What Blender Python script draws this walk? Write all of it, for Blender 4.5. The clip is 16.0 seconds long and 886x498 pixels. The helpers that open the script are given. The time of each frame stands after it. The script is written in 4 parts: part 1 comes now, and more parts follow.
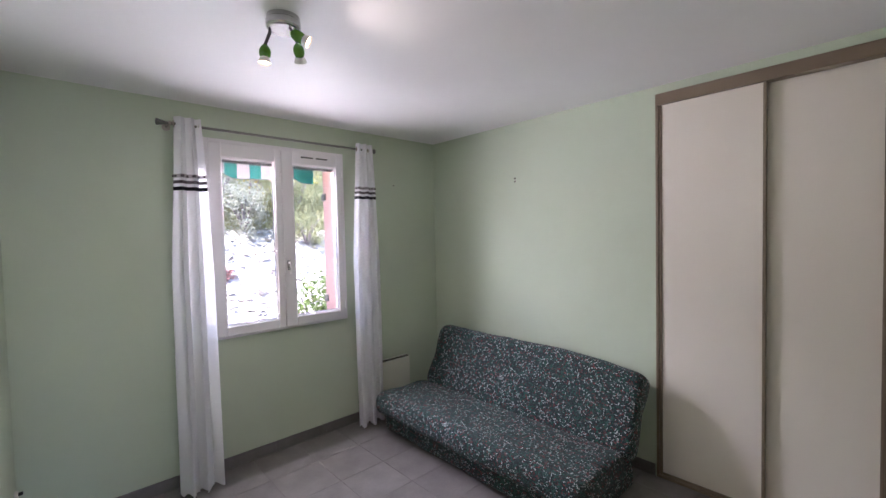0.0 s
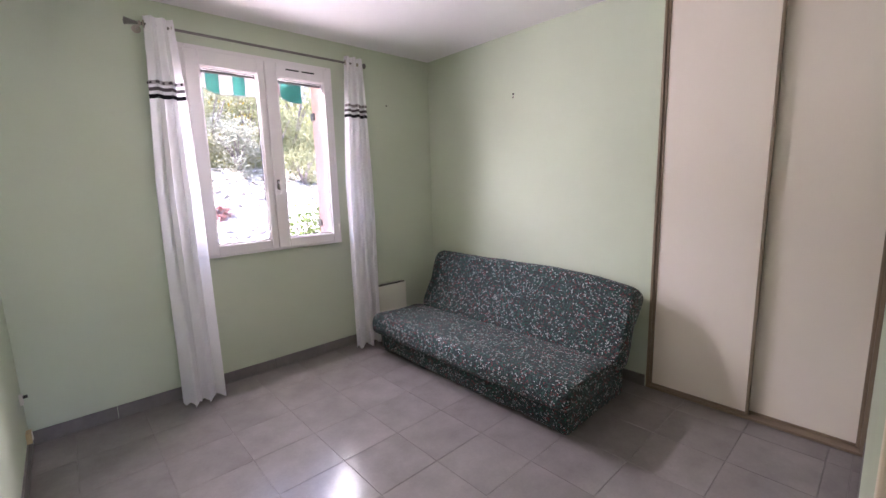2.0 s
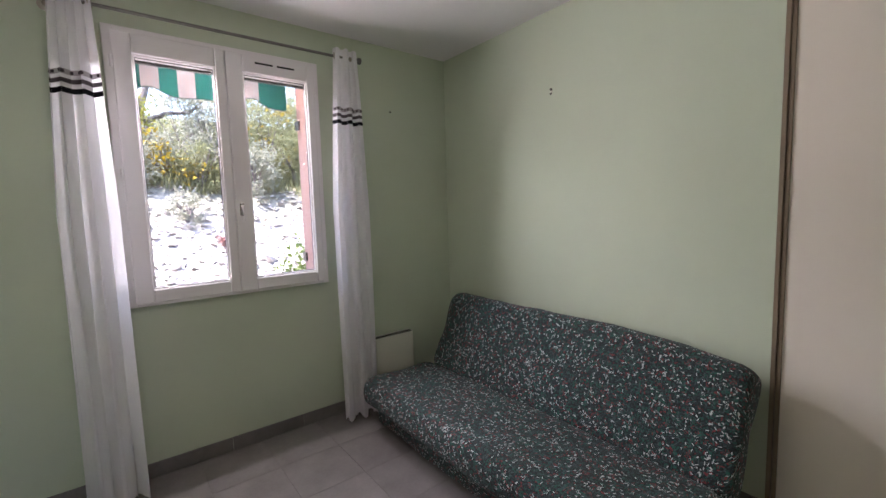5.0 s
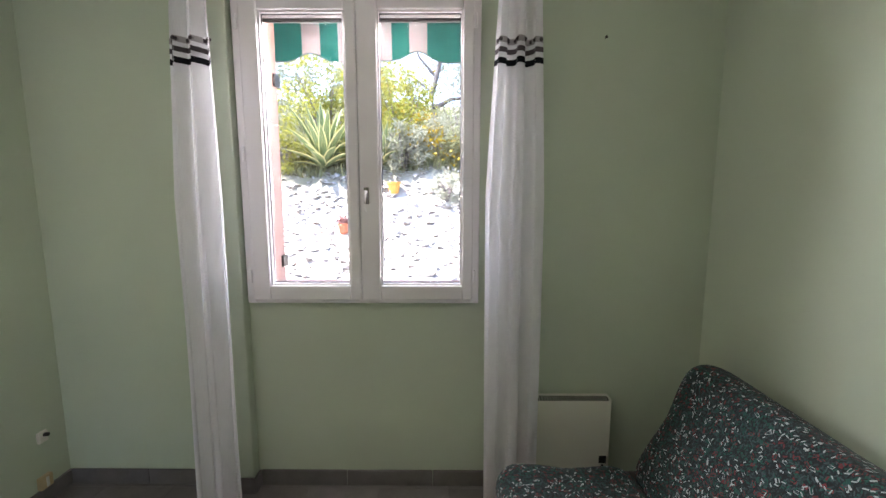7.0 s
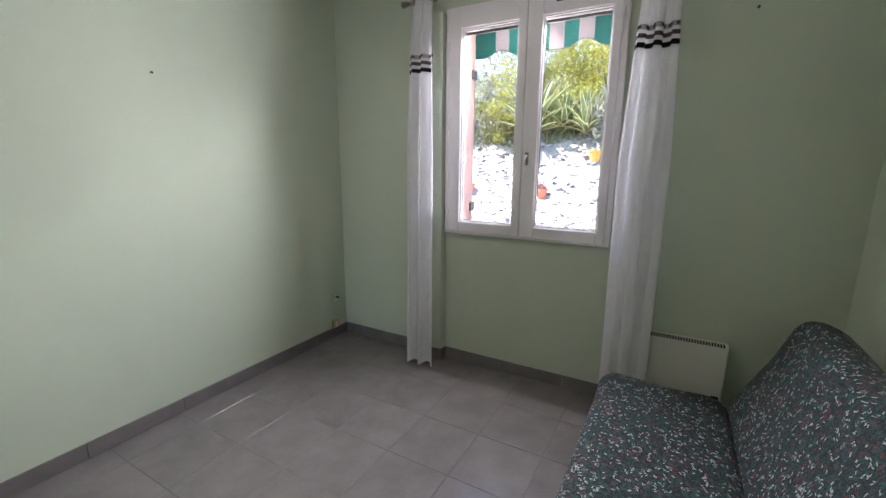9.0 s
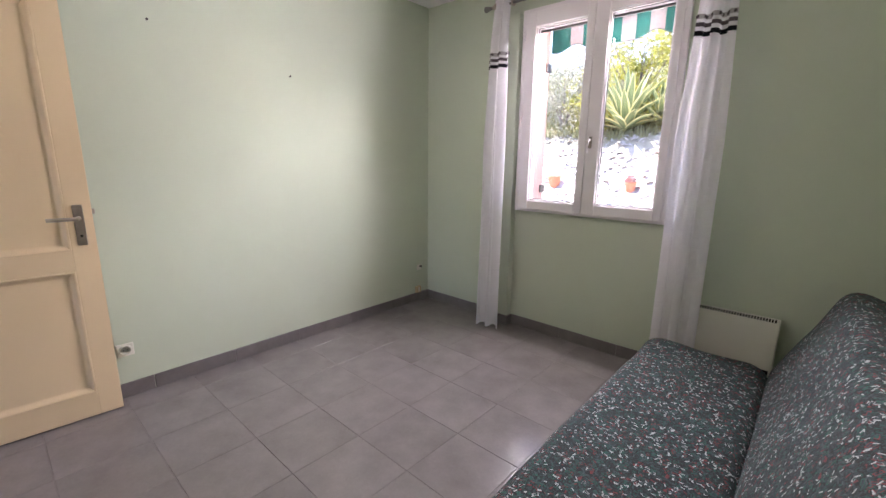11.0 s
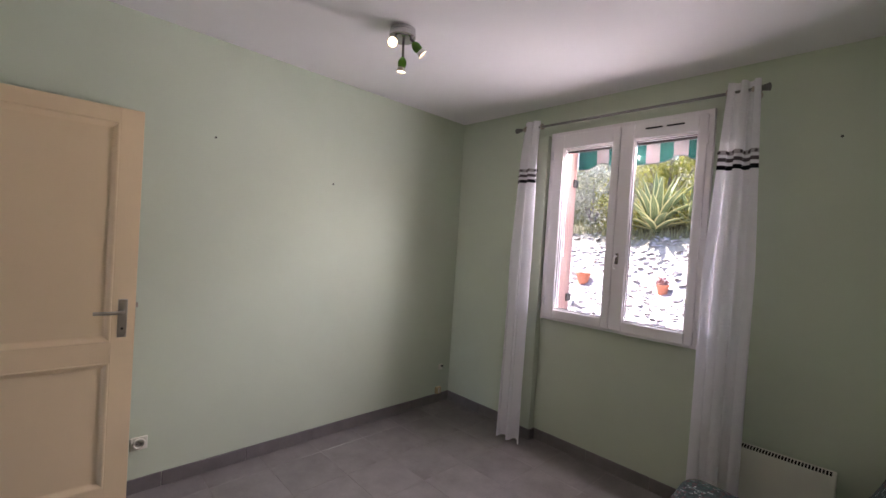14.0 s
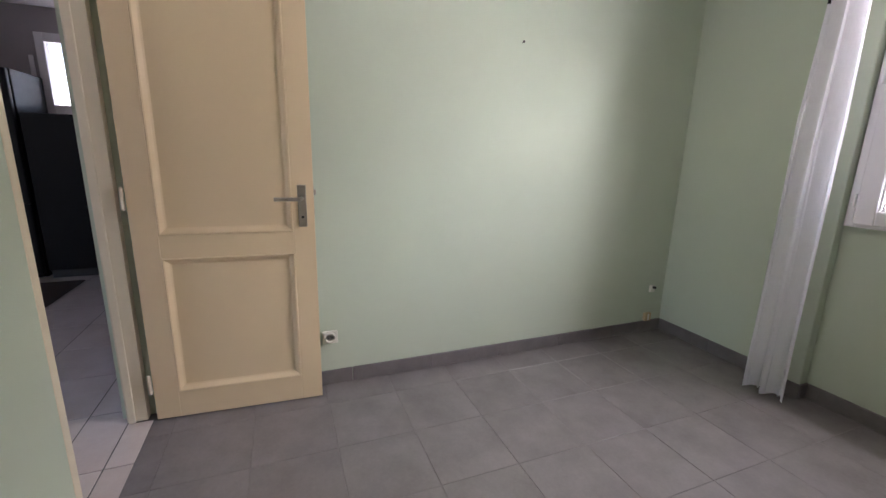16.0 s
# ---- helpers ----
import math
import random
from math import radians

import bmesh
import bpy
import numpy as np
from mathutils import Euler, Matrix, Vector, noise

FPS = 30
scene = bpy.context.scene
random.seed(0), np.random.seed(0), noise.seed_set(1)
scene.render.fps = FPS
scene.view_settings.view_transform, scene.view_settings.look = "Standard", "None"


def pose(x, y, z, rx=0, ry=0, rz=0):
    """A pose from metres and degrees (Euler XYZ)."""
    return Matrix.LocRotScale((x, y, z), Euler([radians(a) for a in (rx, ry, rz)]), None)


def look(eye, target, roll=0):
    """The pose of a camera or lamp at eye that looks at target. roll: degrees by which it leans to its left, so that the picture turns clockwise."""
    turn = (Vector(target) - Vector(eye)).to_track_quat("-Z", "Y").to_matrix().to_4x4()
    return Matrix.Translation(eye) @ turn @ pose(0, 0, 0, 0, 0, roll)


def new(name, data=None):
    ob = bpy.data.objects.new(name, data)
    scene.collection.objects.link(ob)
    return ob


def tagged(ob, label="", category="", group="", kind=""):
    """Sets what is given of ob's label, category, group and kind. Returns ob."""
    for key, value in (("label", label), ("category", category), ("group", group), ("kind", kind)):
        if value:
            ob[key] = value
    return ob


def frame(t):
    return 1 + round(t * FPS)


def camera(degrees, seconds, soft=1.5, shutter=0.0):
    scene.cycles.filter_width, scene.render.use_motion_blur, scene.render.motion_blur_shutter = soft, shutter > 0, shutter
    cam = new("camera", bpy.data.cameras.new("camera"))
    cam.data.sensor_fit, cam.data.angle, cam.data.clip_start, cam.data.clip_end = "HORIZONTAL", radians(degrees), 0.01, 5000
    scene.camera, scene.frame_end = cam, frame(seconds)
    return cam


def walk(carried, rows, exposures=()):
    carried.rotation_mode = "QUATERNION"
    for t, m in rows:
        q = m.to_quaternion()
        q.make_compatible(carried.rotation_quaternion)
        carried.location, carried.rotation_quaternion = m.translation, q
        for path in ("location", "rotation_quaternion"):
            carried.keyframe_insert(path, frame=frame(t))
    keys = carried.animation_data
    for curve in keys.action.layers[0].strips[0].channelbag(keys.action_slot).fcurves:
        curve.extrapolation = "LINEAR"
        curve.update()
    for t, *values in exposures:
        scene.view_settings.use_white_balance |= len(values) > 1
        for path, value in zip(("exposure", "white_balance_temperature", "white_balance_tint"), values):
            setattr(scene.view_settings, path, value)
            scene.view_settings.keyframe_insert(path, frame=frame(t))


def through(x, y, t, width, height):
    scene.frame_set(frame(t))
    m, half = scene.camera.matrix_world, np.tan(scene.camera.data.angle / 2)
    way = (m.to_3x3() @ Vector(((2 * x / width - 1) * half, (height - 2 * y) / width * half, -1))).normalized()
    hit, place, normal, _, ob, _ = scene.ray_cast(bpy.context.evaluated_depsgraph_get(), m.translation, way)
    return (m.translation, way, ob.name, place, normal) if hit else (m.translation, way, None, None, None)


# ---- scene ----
EXPOSURES = [
    (0.0, 2.95, 5850, 24), (1.5, 3.12, 5950, 28), (2.5, 3.4, 6350, 32), (3.0, 3.38, 6400, 30),
    (5.5, 2.5, 6250, 20), (6.0, 2.45, 6250, 18), (7.0, 2.85, 6300, 15), (8.0, 2.5, 6350, 5), (8.5, 2.55, 6250, 10), (9.0, 2.72, 6000, 17),
    (11.5, 3.15, 6400, 28), (12.5, 3.05, 6450, 30), (13.0, 2.85, 6450, 30), (14.0, 2.42, 6350, 29),
    (14.5, 2.45, 6300, 27), (15.5, 2.72, 6150, 26), (16.0, 2.85, 6150, 22),
]
cam = camera(93.6, 16.0)
# seconds, eye, target, roll
PATH = [
    (0, (0.215, -0.018, 1.65), (1.575, 1.446, 1.578), -1.3),
    (0.5, (0.273, -0.018, 1.608), (1.604, 1.468, 1.465), -1.3),
    (1, (0.294, -0.018, 1.538), (1.613, 1.469, 1.319), -1.1),
    (1.5, (0.299, -0.018, 1.465), (1.619, 1.459, 1.187), -1.2),
    (2, (0.287, -0.018, 1.419), (1.62, 1.439, 1.104), -1.6),
    (2.5, (0.295, -0.018, 1.349), (1.655, 1.422, 1.071), -1.9),
    (3, (0.366, -0.018, 1.357), (1.745, 1.414, 1.134), -2.1),
    (5.5, (1.197, 0.729, 1.402), (2.267, 2.408, 1.211), -1.0),
    (6, (1.469, 0.93, 1.382), (2.233, 2.765, 1.158), -0.5),
    (6.5, (1.676, 1.155, 1.404), (2.083, 3.097, 1.153), 0.1),
    (7, (1.884, 1.286, 1.443), (1.869, 3.269, 1.183), -0.0),
    (7.5, (1.975, 1.224, 1.417), (1.649, 3.182, 1.174), 0.2),
    (8, (2.102, 1.015, 1.441), (1.487, 2.897, 1.159), 0.3),
    (8.5, (2.24, 0.837, 1.427), (1.417, 2.629, 1.093), 0.4),
    (9, (2.344, 0.682, 1.409), (1.387, 2.391, 1.004), 0.5),
    (11.5, (2.746, 0.395, 1.307), (1.372, 1.8, 0.932), 0.7),
    (12, (2.757, 0.401, 1.334), (1.338, 1.785, 1.068), 1.4),
    (12.5, (2.747, 0.409, 1.394), (1.322, 1.803, 1.233), 2.4),
    (13, (2.738, 0.408, 1.437), (1.317, 1.814, 1.364), 3.2),
    (13.5, (2.732, 0.407, 1.452), (1.308, 1.812, 1.433), 3.7),
    (14, (2.721, 0.403, 1.482), (1.28, 1.789, 1.443), 3.7),
    (14.5, (2.707, 0.413, 1.472), (1.231, 1.756, 1.344), 3.4),
    (15, (2.66, 0.446, 1.394), (1.115, 1.692, 1.147), 2.8),
    (15.5, (2.473, 0.555, 1.301), (0.818, 1.608, 0.916), 1.9),
    (15.6, (2.421, 0.558, 1.285), (0.744, 1.57, 0.878), 1.8),
    (15.8, (2.259, 0.588, 1.284), (0.525, 1.473, 0.826), 1.8),
    (16, (2.124, 0.61, 1.239), (0.311, 1.326, 0.792), 1.4),
]
walk(cam, [(t, look(eye, target, roll)) for t, eye, target, roll in PATH], exposures=EXPOSURES)

# ---- world and sun ----
SUN_EL, SUN_AZ = radians(62), radians(-97)
world = bpy.data.worlds.new("sky")
scene.world = world
world.use_nodes = True
wn = world.node_tree.nodes
sky = wn.new("ShaderNodeTexSky")
sky.sky_type, sky.sun_disc, sky.sun_elevation, sky.sun_rotation = "NISHITA", False, SUN_EL, SUN_AZ
wn["Background"].inputs["Strength"].default_value = 0.17
world.node_tree.links.new(sky.outputs["Color"], wn["Background"].inputs["Color"])
sun_data = bpy.data.lights.new("sun", "SUN")
sun_data.energy, sun_data.angle, sun_data.color = 4.2, radians(0.53), (1.0, 0.95, 0.88)
sun = new("sun", sun_data)
SUN_DIR = Vector((math.cos(SUN_EL) * math.sin(SUN_AZ), math.cos(SUN_EL) * math.cos(SUN_AZ), math.sin(SUN_EL)))
sun.matrix_world = look(SUN_DIR * 30, (0, 0, 0))

# daylight gathered in the window's opening, along its sill, its lintel and both jambs
def window_daylight(at, aim, width, height, spread, watts):
    data = bpy.data.lights.new("window_daylight", "AREA")
    data.shape, data.size, data.size_y, data.energy, data.color = "RECTANGLE", width, height, watts, (0.97, 0.95, 0.92)
    data.spread = radians(spread)
    new("window_daylight", data).matrix_world = look(at, Vector(at) + Vector(aim))


for x, west in ((1.22, -8), (1.51, 12), (1.80, 22)):
    side = -math.tan(radians(west))
    window_daylight((x, 3.39, 0.992), (side, -1, 0.07), 0.26, 0.036, 140, 0.62)
    window_daylight((x, 3.395, 2.280), (side, -1, -0.4), 0.26, 0.05, 150, 2.5)
for z, up in ((1.925, 0.24), (1.335, -0.16)):
    window_daylight((1.976, 3.256, z), (-0.64, -0.77, up), 0.022, 0.58, 76, 1.30)
    window_daylight((1.046, 3.260, z), (0.62, -0.785, up), 0.024, 0.58, 79, 1.15)


# ---- materials ----
def material(name):
    m = bpy.data.materials.new(name)
    m.use_nodes = True
    nt = m.node_tree
    return m, nt, nt.nodes["Principled BSDF"]


def node(nt, kind, **inputs):
    n = nt.nodes.new(kind)
    for k, v in inputs.items():
        n.inputs[k.replace("_", " ")].default_value = v
    return n


def link(nt, a, b):
    nt.links.new(a, b)


def noise_fac(nt, scale, detail=3.0, rough=0.55, coord="Object", stretch=None):
    tc = nt.nodes.new("ShaderNodeTexCoord")
    n = node(nt, "ShaderNodeTexNoise", Scale=scale, Detail=detail, Roughness=rough)
    out = tc.outputs[coord]
    if stretch:
        mp = nt.nodes.new("ShaderNodeMapping")
        mp.inputs["Scale"].default_value = stretch
        link(nt, out, mp.inputs["Vector"])
        out = mp.outputs["Vector"]
    link(nt, out, n.inputs["Vector"])
    return n.outputs["Fac"]


def ramp(nt, fac, stops, interp="LINEAR"):
    r = nt.nodes.new("ShaderNodeValToRGB")
    r.color_ramp.interpolation = interp
    els = r.color_ramp.elements
    while len(els) < len(stops):
        els.new(0.5)
    for e, (p, c) in zip(els, stops):
        e.position, e.color = p, (*c, 1)
    link(nt, fac, r.inputs["Fac"])
    return r.outputs["Color"]


def mixed(nt, fac, a, b, mode="MIX"):
    m = nt.nodes.new("ShaderNodeMix")
    m.data_type, m.blend_type = "RGBA", mode
    for sock, v in ((m.inputs["Factor"], fac), (m.inputs["A"], a), (m.inputs["B"], b)):
        if isinstance(v, (int, float)):
            sock.default_value = v
        elif isinstance(v, tuple):
            sock.default_value = (*v, 1)
        else:
            link(nt, v, sock)
    return m.outputs["Result"]


def arith(nt, op, a, b=0.0):
    m = nt.nodes.new("ShaderNodeMath")
    m.operation = op
    for sock, v in ((m.inputs[0], a), (m.inputs[1], b)):
        if isinstance(v, (int, float)):
            sock.default_value = v
        else:
            link(nt, v, sock)
    return m.outputs[0]


def bumped(nt, bsdf, height, strength, distance):
    b = node(nt, "ShaderNodeBump", Strength=strength, Distance=distance)
    link(nt, height, b.inputs["Height"])
    link(nt, b.outputs["Normal"], bsdf.inputs["Normal"])


def paint(name, base, rough=0.6, vary=0.06, fine=140.0, bump=0.15, coarse=1.3, spec=0.4):
    """Painted or plastic surface: soft blotches and a fine grain."""
    m, nt, bsdf = material(name)
    big = noise_fac(nt, coarse, 4.0)
    lo = tuple(c * (1 - vary) for c in base)
    hi = tuple(min(0.95, c * (1 + vary)) for c in base)
    col = ramp(nt, big, [(0.3, lo), (0.7, hi)])
    link(nt, col, bsdf.inputs["Base Color"])
    grain = noise_fac(nt, fine, 3.0)
    r = arith(nt, "MULTIPLY_ADD", noise_fac(nt, 9.0), 0.12)
    r.node.inputs[2].default_value = rough - 0.06
    link(nt, r, bsdf.inputs["Roughness"])
    bsdf.inputs["Specular IOR Level"].default_value = spec
    if bump:
        bumped(nt, bsdf, grain, bump, 0.002)
    return m


def metal(name, base, rough=0.3, bump=0.05):
    m, nt, bsdf = material(name)
    bsdf.inputs["Metallic"].default_value = 1.0
    col = ramp(nt, noise_fac(nt, 18.0), [(0.3, tuple(c * 0.85 for c in base)), (0.7, base)])
    link(nt, col, bsdf.inputs["Base Color"])
    r = arith(nt, "MULTIPLY_ADD", noise_fac(nt, 60.0), 0.2)
    r.node.inputs[2].default_value = rough - 0.1
    link(nt, r, bsdf.inputs["Roughness"])
    bumped(nt, bsdf, noise_fac(nt, 300.0), bump, 0.001)
    return m


def stone_tile(name, lo, hi, rough, bump=0.12, scale=2.2):
    """Glazed floor tile with cloudy shading that shifts from tile to tile."""
    m, nt, bsdf = material(name)
    tc = nt.nodes.new("ShaderNodeTexCoord")
    info = nt.nodes.new("ShaderNodeObjectInfo")
    shift = nt.nodes.new("ShaderNodeVectorMath")
    shift.operation = "MULTIPLY_ADD"
    link(nt, info.outputs["Random"], shift.inputs[0])
    shift.inputs[1].default_value = (37.0, 91.0, 13.0)
    link(nt, tc.outputs["Object"], shift.inputs[2])
    n1 = node(nt, "ShaderNodeTexNoise", Scale=scale * 2.2, Detail=6.0, Roughness=0.62)
    n2 = node(nt, "ShaderNodeTexNoise", Scale=70.0, Detail=4.0, Roughness=0.7)
    link(nt, shift.outputs[0], n1.inputs["Vector"])
    link(nt, shift.outputs[0], n2.inputs["Vector"])
    mix = arith(nt, "ADD", arith(nt, "MULTIPLY", n1.outputs["Fac"], 0.75), arith(nt, "MULTIPLY", n2.outputs["Fac"], 0.25))
    col = ramp(nt, mix, [(0.32, lo), (0.68, hi)])
    tone = arith(nt, "MULTIPLY_ADD", info.outputs["Random"], 0.07)
    tone.node.inputs[2].default_value = 0.965
    hsv = nt.nodes.new("ShaderNodeHueSaturation")
    link(nt, tone, hsv.inputs["Value"])
    link(nt, col, hsv.inputs["Color"])
    link(nt, hsv.outputs["Color"], bsdf.inputs["Base Color"])
    r = arith(nt, "MULTIPLY_ADD", n1.outputs["Fac"], 0.07)
    r.node.inputs[2].default_value = rough - 0.035
    link(nt, r, bsdf.inputs["Roughness"])
    bumped(nt, bsdf, n2.outputs["Fac"], bump, 0.0015)
    return m


def confetti_cloth(name):
    """Grey-green cover printed with small outlined dashes of white, black, red and green."""
    m, nt, bsdf = material(name)
    uv = nt.nodes.new("ShaderNodeTexCoord").outputs["UV"]
    base = ramp(nt, noise_fac(nt, 5.0, 3.0, coord="UV"), [(0.3, (0.006, 0.014, 0.016)), (0.7, (0.011, 0.026, 0.029))])
    col = base

    def dashes(col, scale, offset, half_a, half_b, stops, filled):
        mp = nt.nodes.new("ShaderNodeMapping")
        mp.inputs["Location"].default_value = offset
        link(nt, uv, mp.inputs["Vector"])
        vor = nt.nodes.new("ShaderNodeTexVoronoi")
        vor.voronoi_dimensions = "2D"
        vor.inputs["Scale"].default_value = scale
        link(nt, mp.outputs["Vector"], vor.inputs["Vector"])
        sub = nt.nodes.new("ShaderNodeVectorMath")
        sub.operation = "SUBTRACT"
        link(nt, mp.outputs["Vector"], sub.inputs[0])
        link(nt, vor.outputs["Position"], sub.inputs[1])
        sep = nt.nodes.new("ShaderNodeSeparateColor")
        link(nt, vor.outputs["Color"], sep.inputs["Color"])
        rot = nt.nodes.new("ShaderNodeVectorRotate")
        rot.rotation_type = "Z_AXIS"
        link(nt, sub.outputs[0], rot.inputs["Vector"])
        link(nt, arith(nt, "MULTIPLY", sep.outputs["Red"], 6.28), rot.inputs["Angle"])
        xyz = nt.nodes.new("ShaderNodeSeparateXYZ")
        link(nt, rot.outputs["Vector"], xyz.inputs["Vector"])
        ax = arith(nt, "DIVIDE", arith(nt, "ABSOLUTE", xyz.outputs["X"]), half_a)
        ay = arith(nt, "DIVIDE", arith(nt, "ABSOLUTE", xyz.outputs["Y"]), half_b)
        far = arith(nt, "MAXIMUM", ax, ay)
        inside = arith(nt, "LESS_THAN", far, 1.0)
        core = arith(nt, "LESS_THAN", far, 0.62)
        shade = ramp(nt, sep.outputs["Green"], stops, "CONSTANT")
        if filled:
            return mixed(nt, inside, col, shade)
        rim = mixed(nt, inside, col, ramp(nt, sep.outputs["Blue"], [(0.0, (0.012, 0.014, 0.016)), (0.64, (0.22, 0.03, 0.035)), (0.76, (0.012, 0.10, 0.07)), (0.93, (0.4, 0.42, 0.42))], "CONSTANT"))
        return mixed(nt, core, rim, shade)

    grey, white, red, green, dark = (0.022, 0.046, 0.050), (0.46, 0.50, 0.50), (0.15, 0.030, 0.034), (0.013, 0.078, 0.064), (0.008, 0.010, 0.011)
    col = dashes(col, 105.0, (0.31, 0.77, 0), 0.0054, 0.0029, [(0.0, dark), (0.18, green), (0.4, grey), (0.72, (0.032, 0.055, 0.06)), (0.95, red)], True)
    col = dashes(col, 60.0, (0, 0, 0), 0.0108, 0.0046, [(0.0, grey), (0.3, (0.025, 0.046, 0.050)), (0.54, green), (0.78, red), (0.92, white)], False)
    col = dashes(col, 78.0, (0.13, 0.57, 0), 0.0064, 0.0017, [(0.0, white), (0.15, dark), (0.72, (0.055, 0.085, 0.09))], True)
    link(nt, col, bsdf.inputs["Base Color"])
    bsdf.inputs["Roughness"].default_value = 0.85
    bsdf.inputs["Sheen Weight"].default_value = 0.06
    weave = node(nt, "ShaderNodeTexNoise", Scale=900.0, Detail=2.0)
    crease = node(nt, "ShaderNodeTexNoise", Scale=7.0, Detail=5.0)
    link(nt, uv, weave.inputs["Vector"])
    link(nt, uv, crease.inputs["Vector"])
    h = arith(nt, "ADD", arith(nt, "MULTIPLY", weave.outputs["Fac"], 0.06), crease.outputs["Fac"])
    bumped(nt, bsdf, h, 0.5, 0.02)
    return m


def sheer(name, tint, clear):
    """Thin woven cloth: some light passes straight, some is scattered through."""
    m, nt, bsdf = material(name)
    nt.nodes.remove(bsdf)
    out = nt.nodes["Material Output"]
    col = ramp(nt, noise_fac(nt, 240.0, 2.0, stretch=(1, 1, 0.15)), [(0.3, tuple(c * 0.96 for c in tint)), (0.7, tint)])
    dif, tra = nt.nodes.new("ShaderNodeBsdfDiffuse"), nt.nodes.new("ShaderNodeBsdfTranslucent")
    trp = nt.nodes.new("ShaderNodeBsdfTransparent")
    link(nt, col, dif.inputs["Color"])
    link(nt, col, tra.inputs["Color"])
    a, b = nt.nodes.new("ShaderNodeMixShader"), nt.nodes.new("ShaderNodeMixShader")
    a.inputs["Fac"].default_value, b.inputs["Fac"].default_value = 0.5, clear
    link(nt, dif.outputs[0], a.inputs[1])
    link(nt, tra.outputs[0], a.inputs[2])
    link(nt, a.outputs[0], b.inputs[1])
    link(nt, trp.outputs[0], b.inputs[2])
    link(nt, b.outputs[0], out.inputs["Surface"])
    return m


def leafy(name, lo, hi, through=0.5):
    m, nt, bsdf = material(name)
    geo = nt.nodes.new("ShaderNodeNewGeometry")
    col = ramp(nt, geo.outputs["Random Per Island"], [(0.0, lo), (1.0, hi)])
    link(nt, col, bsdf.inputs["Base Color"])
    bsdf.inputs["Roughness"].default_value = 0.55
    tra = nt.nodes.new("ShaderNodeBsdfTranslucent")
    link(nt, col, tra.inputs["Color"])
    mx = nt.nodes.new("ShaderNodeMixShader")
    mx.inputs["Fac"].default_value = through
    link(nt, bsdf.outputs[0], mx.inputs[1])
    link(nt, tra.outputs[0], mx.inputs[2])
    link(nt, mx.outputs[0], nt.nodes["Material Output"].inputs["Surface"])
    return m


def earthy(name, stops, scale, bump, rough=0.9, rand=False):
    m, nt, bsdf = material(name)
    f = noise_fac(nt, scale, 7.0, 0.65)
    if rand:
        info = nt.nodes.new("ShaderNodeObjectInfo")
        f = arith(nt, "ADD", arith(nt, "MULTIPLY", f, 0.6), arith(nt, "MULTIPLY", info.outputs["Random"], 0.4))
    link(nt, ramp(nt, f, stops), bsdf.inputs["Base Color"])
    bsdf.inputs["Roughness"].default_value = rough
    bumped(nt, bsdf, noise_fac(nt, scale * 6, 6.0, 0.7), 0.6, bump)
    return m


def glowing(name, colour, strength):
    m, nt, bsdf = material(name)
    bsdf.inputs["Base Color"].default_value = (0.9, 0.88, 0.82, 1)
    bsdf.inputs["Emission Color"].default_value = (*colour, 1)
    bsdf.inputs["Emission Strength"].default_value = strength
    return m


GREEN_WALL = paint("pale_green_wall_paint", (0.55, 0.61, 0.485), 0.72, 0.035, 210.0, 0.22, spec=0.2)
CEILING = paint("matt_white_ceiling_paint", (0.84, 0.82, 0.83), 0.8, 0.025, 160.0, 0.2)
PINK_RENDER = paint("pink_exterior_render", (0.33, 0.215, 0.19), 0.9, 0.08, 120.0, 0.6)
CREAM_DOOR = paint("cream_gloss_door_paint", (0.76, 0.59, 0.37), 0.38, 0.035, 60.0, 0.06)
CREAM_FRAME = paint("cream_frame_paint", (0.76, 0.67, 0.51), 0.4, 0.04, 60.0, 0.06)
PVC = paint("white_window_plastic", (0.80, 0.77, 0.78), 0.55, 0.02, 90.0, 0.03)
GASKET = paint("dark_rubber_gasket", (0.05, 0.05, 0.05), 0.6, 0.1)
HEATER = paint("ivory_enamelled_steel", (0.74, 0.73, 0.64), 0.35, 0.02, 120.0, 0.04)
BLACK = paint("black_plastic", (0.02, 0.02, 0.02), 0.4, 0.1)
BEIGE_PANEL = paint("beige_melamine", (0.79, 0.72, 0.64), 0.42, 0.02, 250.0, 0.08)
BROWN_RAIL = paint("bronze_anodised_rail", (0.22, 0.165, 0.115), 0.38, 0.08, 200.0, 0.05)
SOCKET = paint("ivory_socket_plastic", (0.72, 0.70, 0.62), 0.35, 0.03)
OLD_SOCKET = paint("yellowed_socket_plastic", (0.55, 0.43, 0.24), 0.4, 0.1)
NICKEL = metal("brushed_nickel", (0.46, 0.41, 0.35), 0.32)
CHROME = metal("satin_chrome", (0.56, 0.55, 0.54), 0.2)
ROD_METAL = metal("dark_brushed_steel", (0.23, 0.22, 0.21), 0.42)
IRON = metal("dark_iron", (0.10, 0.095, 0.09), 0.45)
TILE = stone_tile("grey_porcelain_tile", (0.180, 0.162, 0.158), (0.252, 0.230, 0.225), 0.21, 0.05)
PLINTH = stone_tile("grey_porcelain_skirting", (0.140, 0.124, 0.122), (0.195, 0.176, 0.174), 0.42, scale=4.0)
GROUT = paint("pale_grey_grout", (0.188, 0.171, 0.166), 0.9, 0.15, 300.0, 0.4)
DARK_GROUT = paint("dark_grey_grout", (0.10, 0.10, 0.10), 0.9, 0.15, 300.0, 0.4)
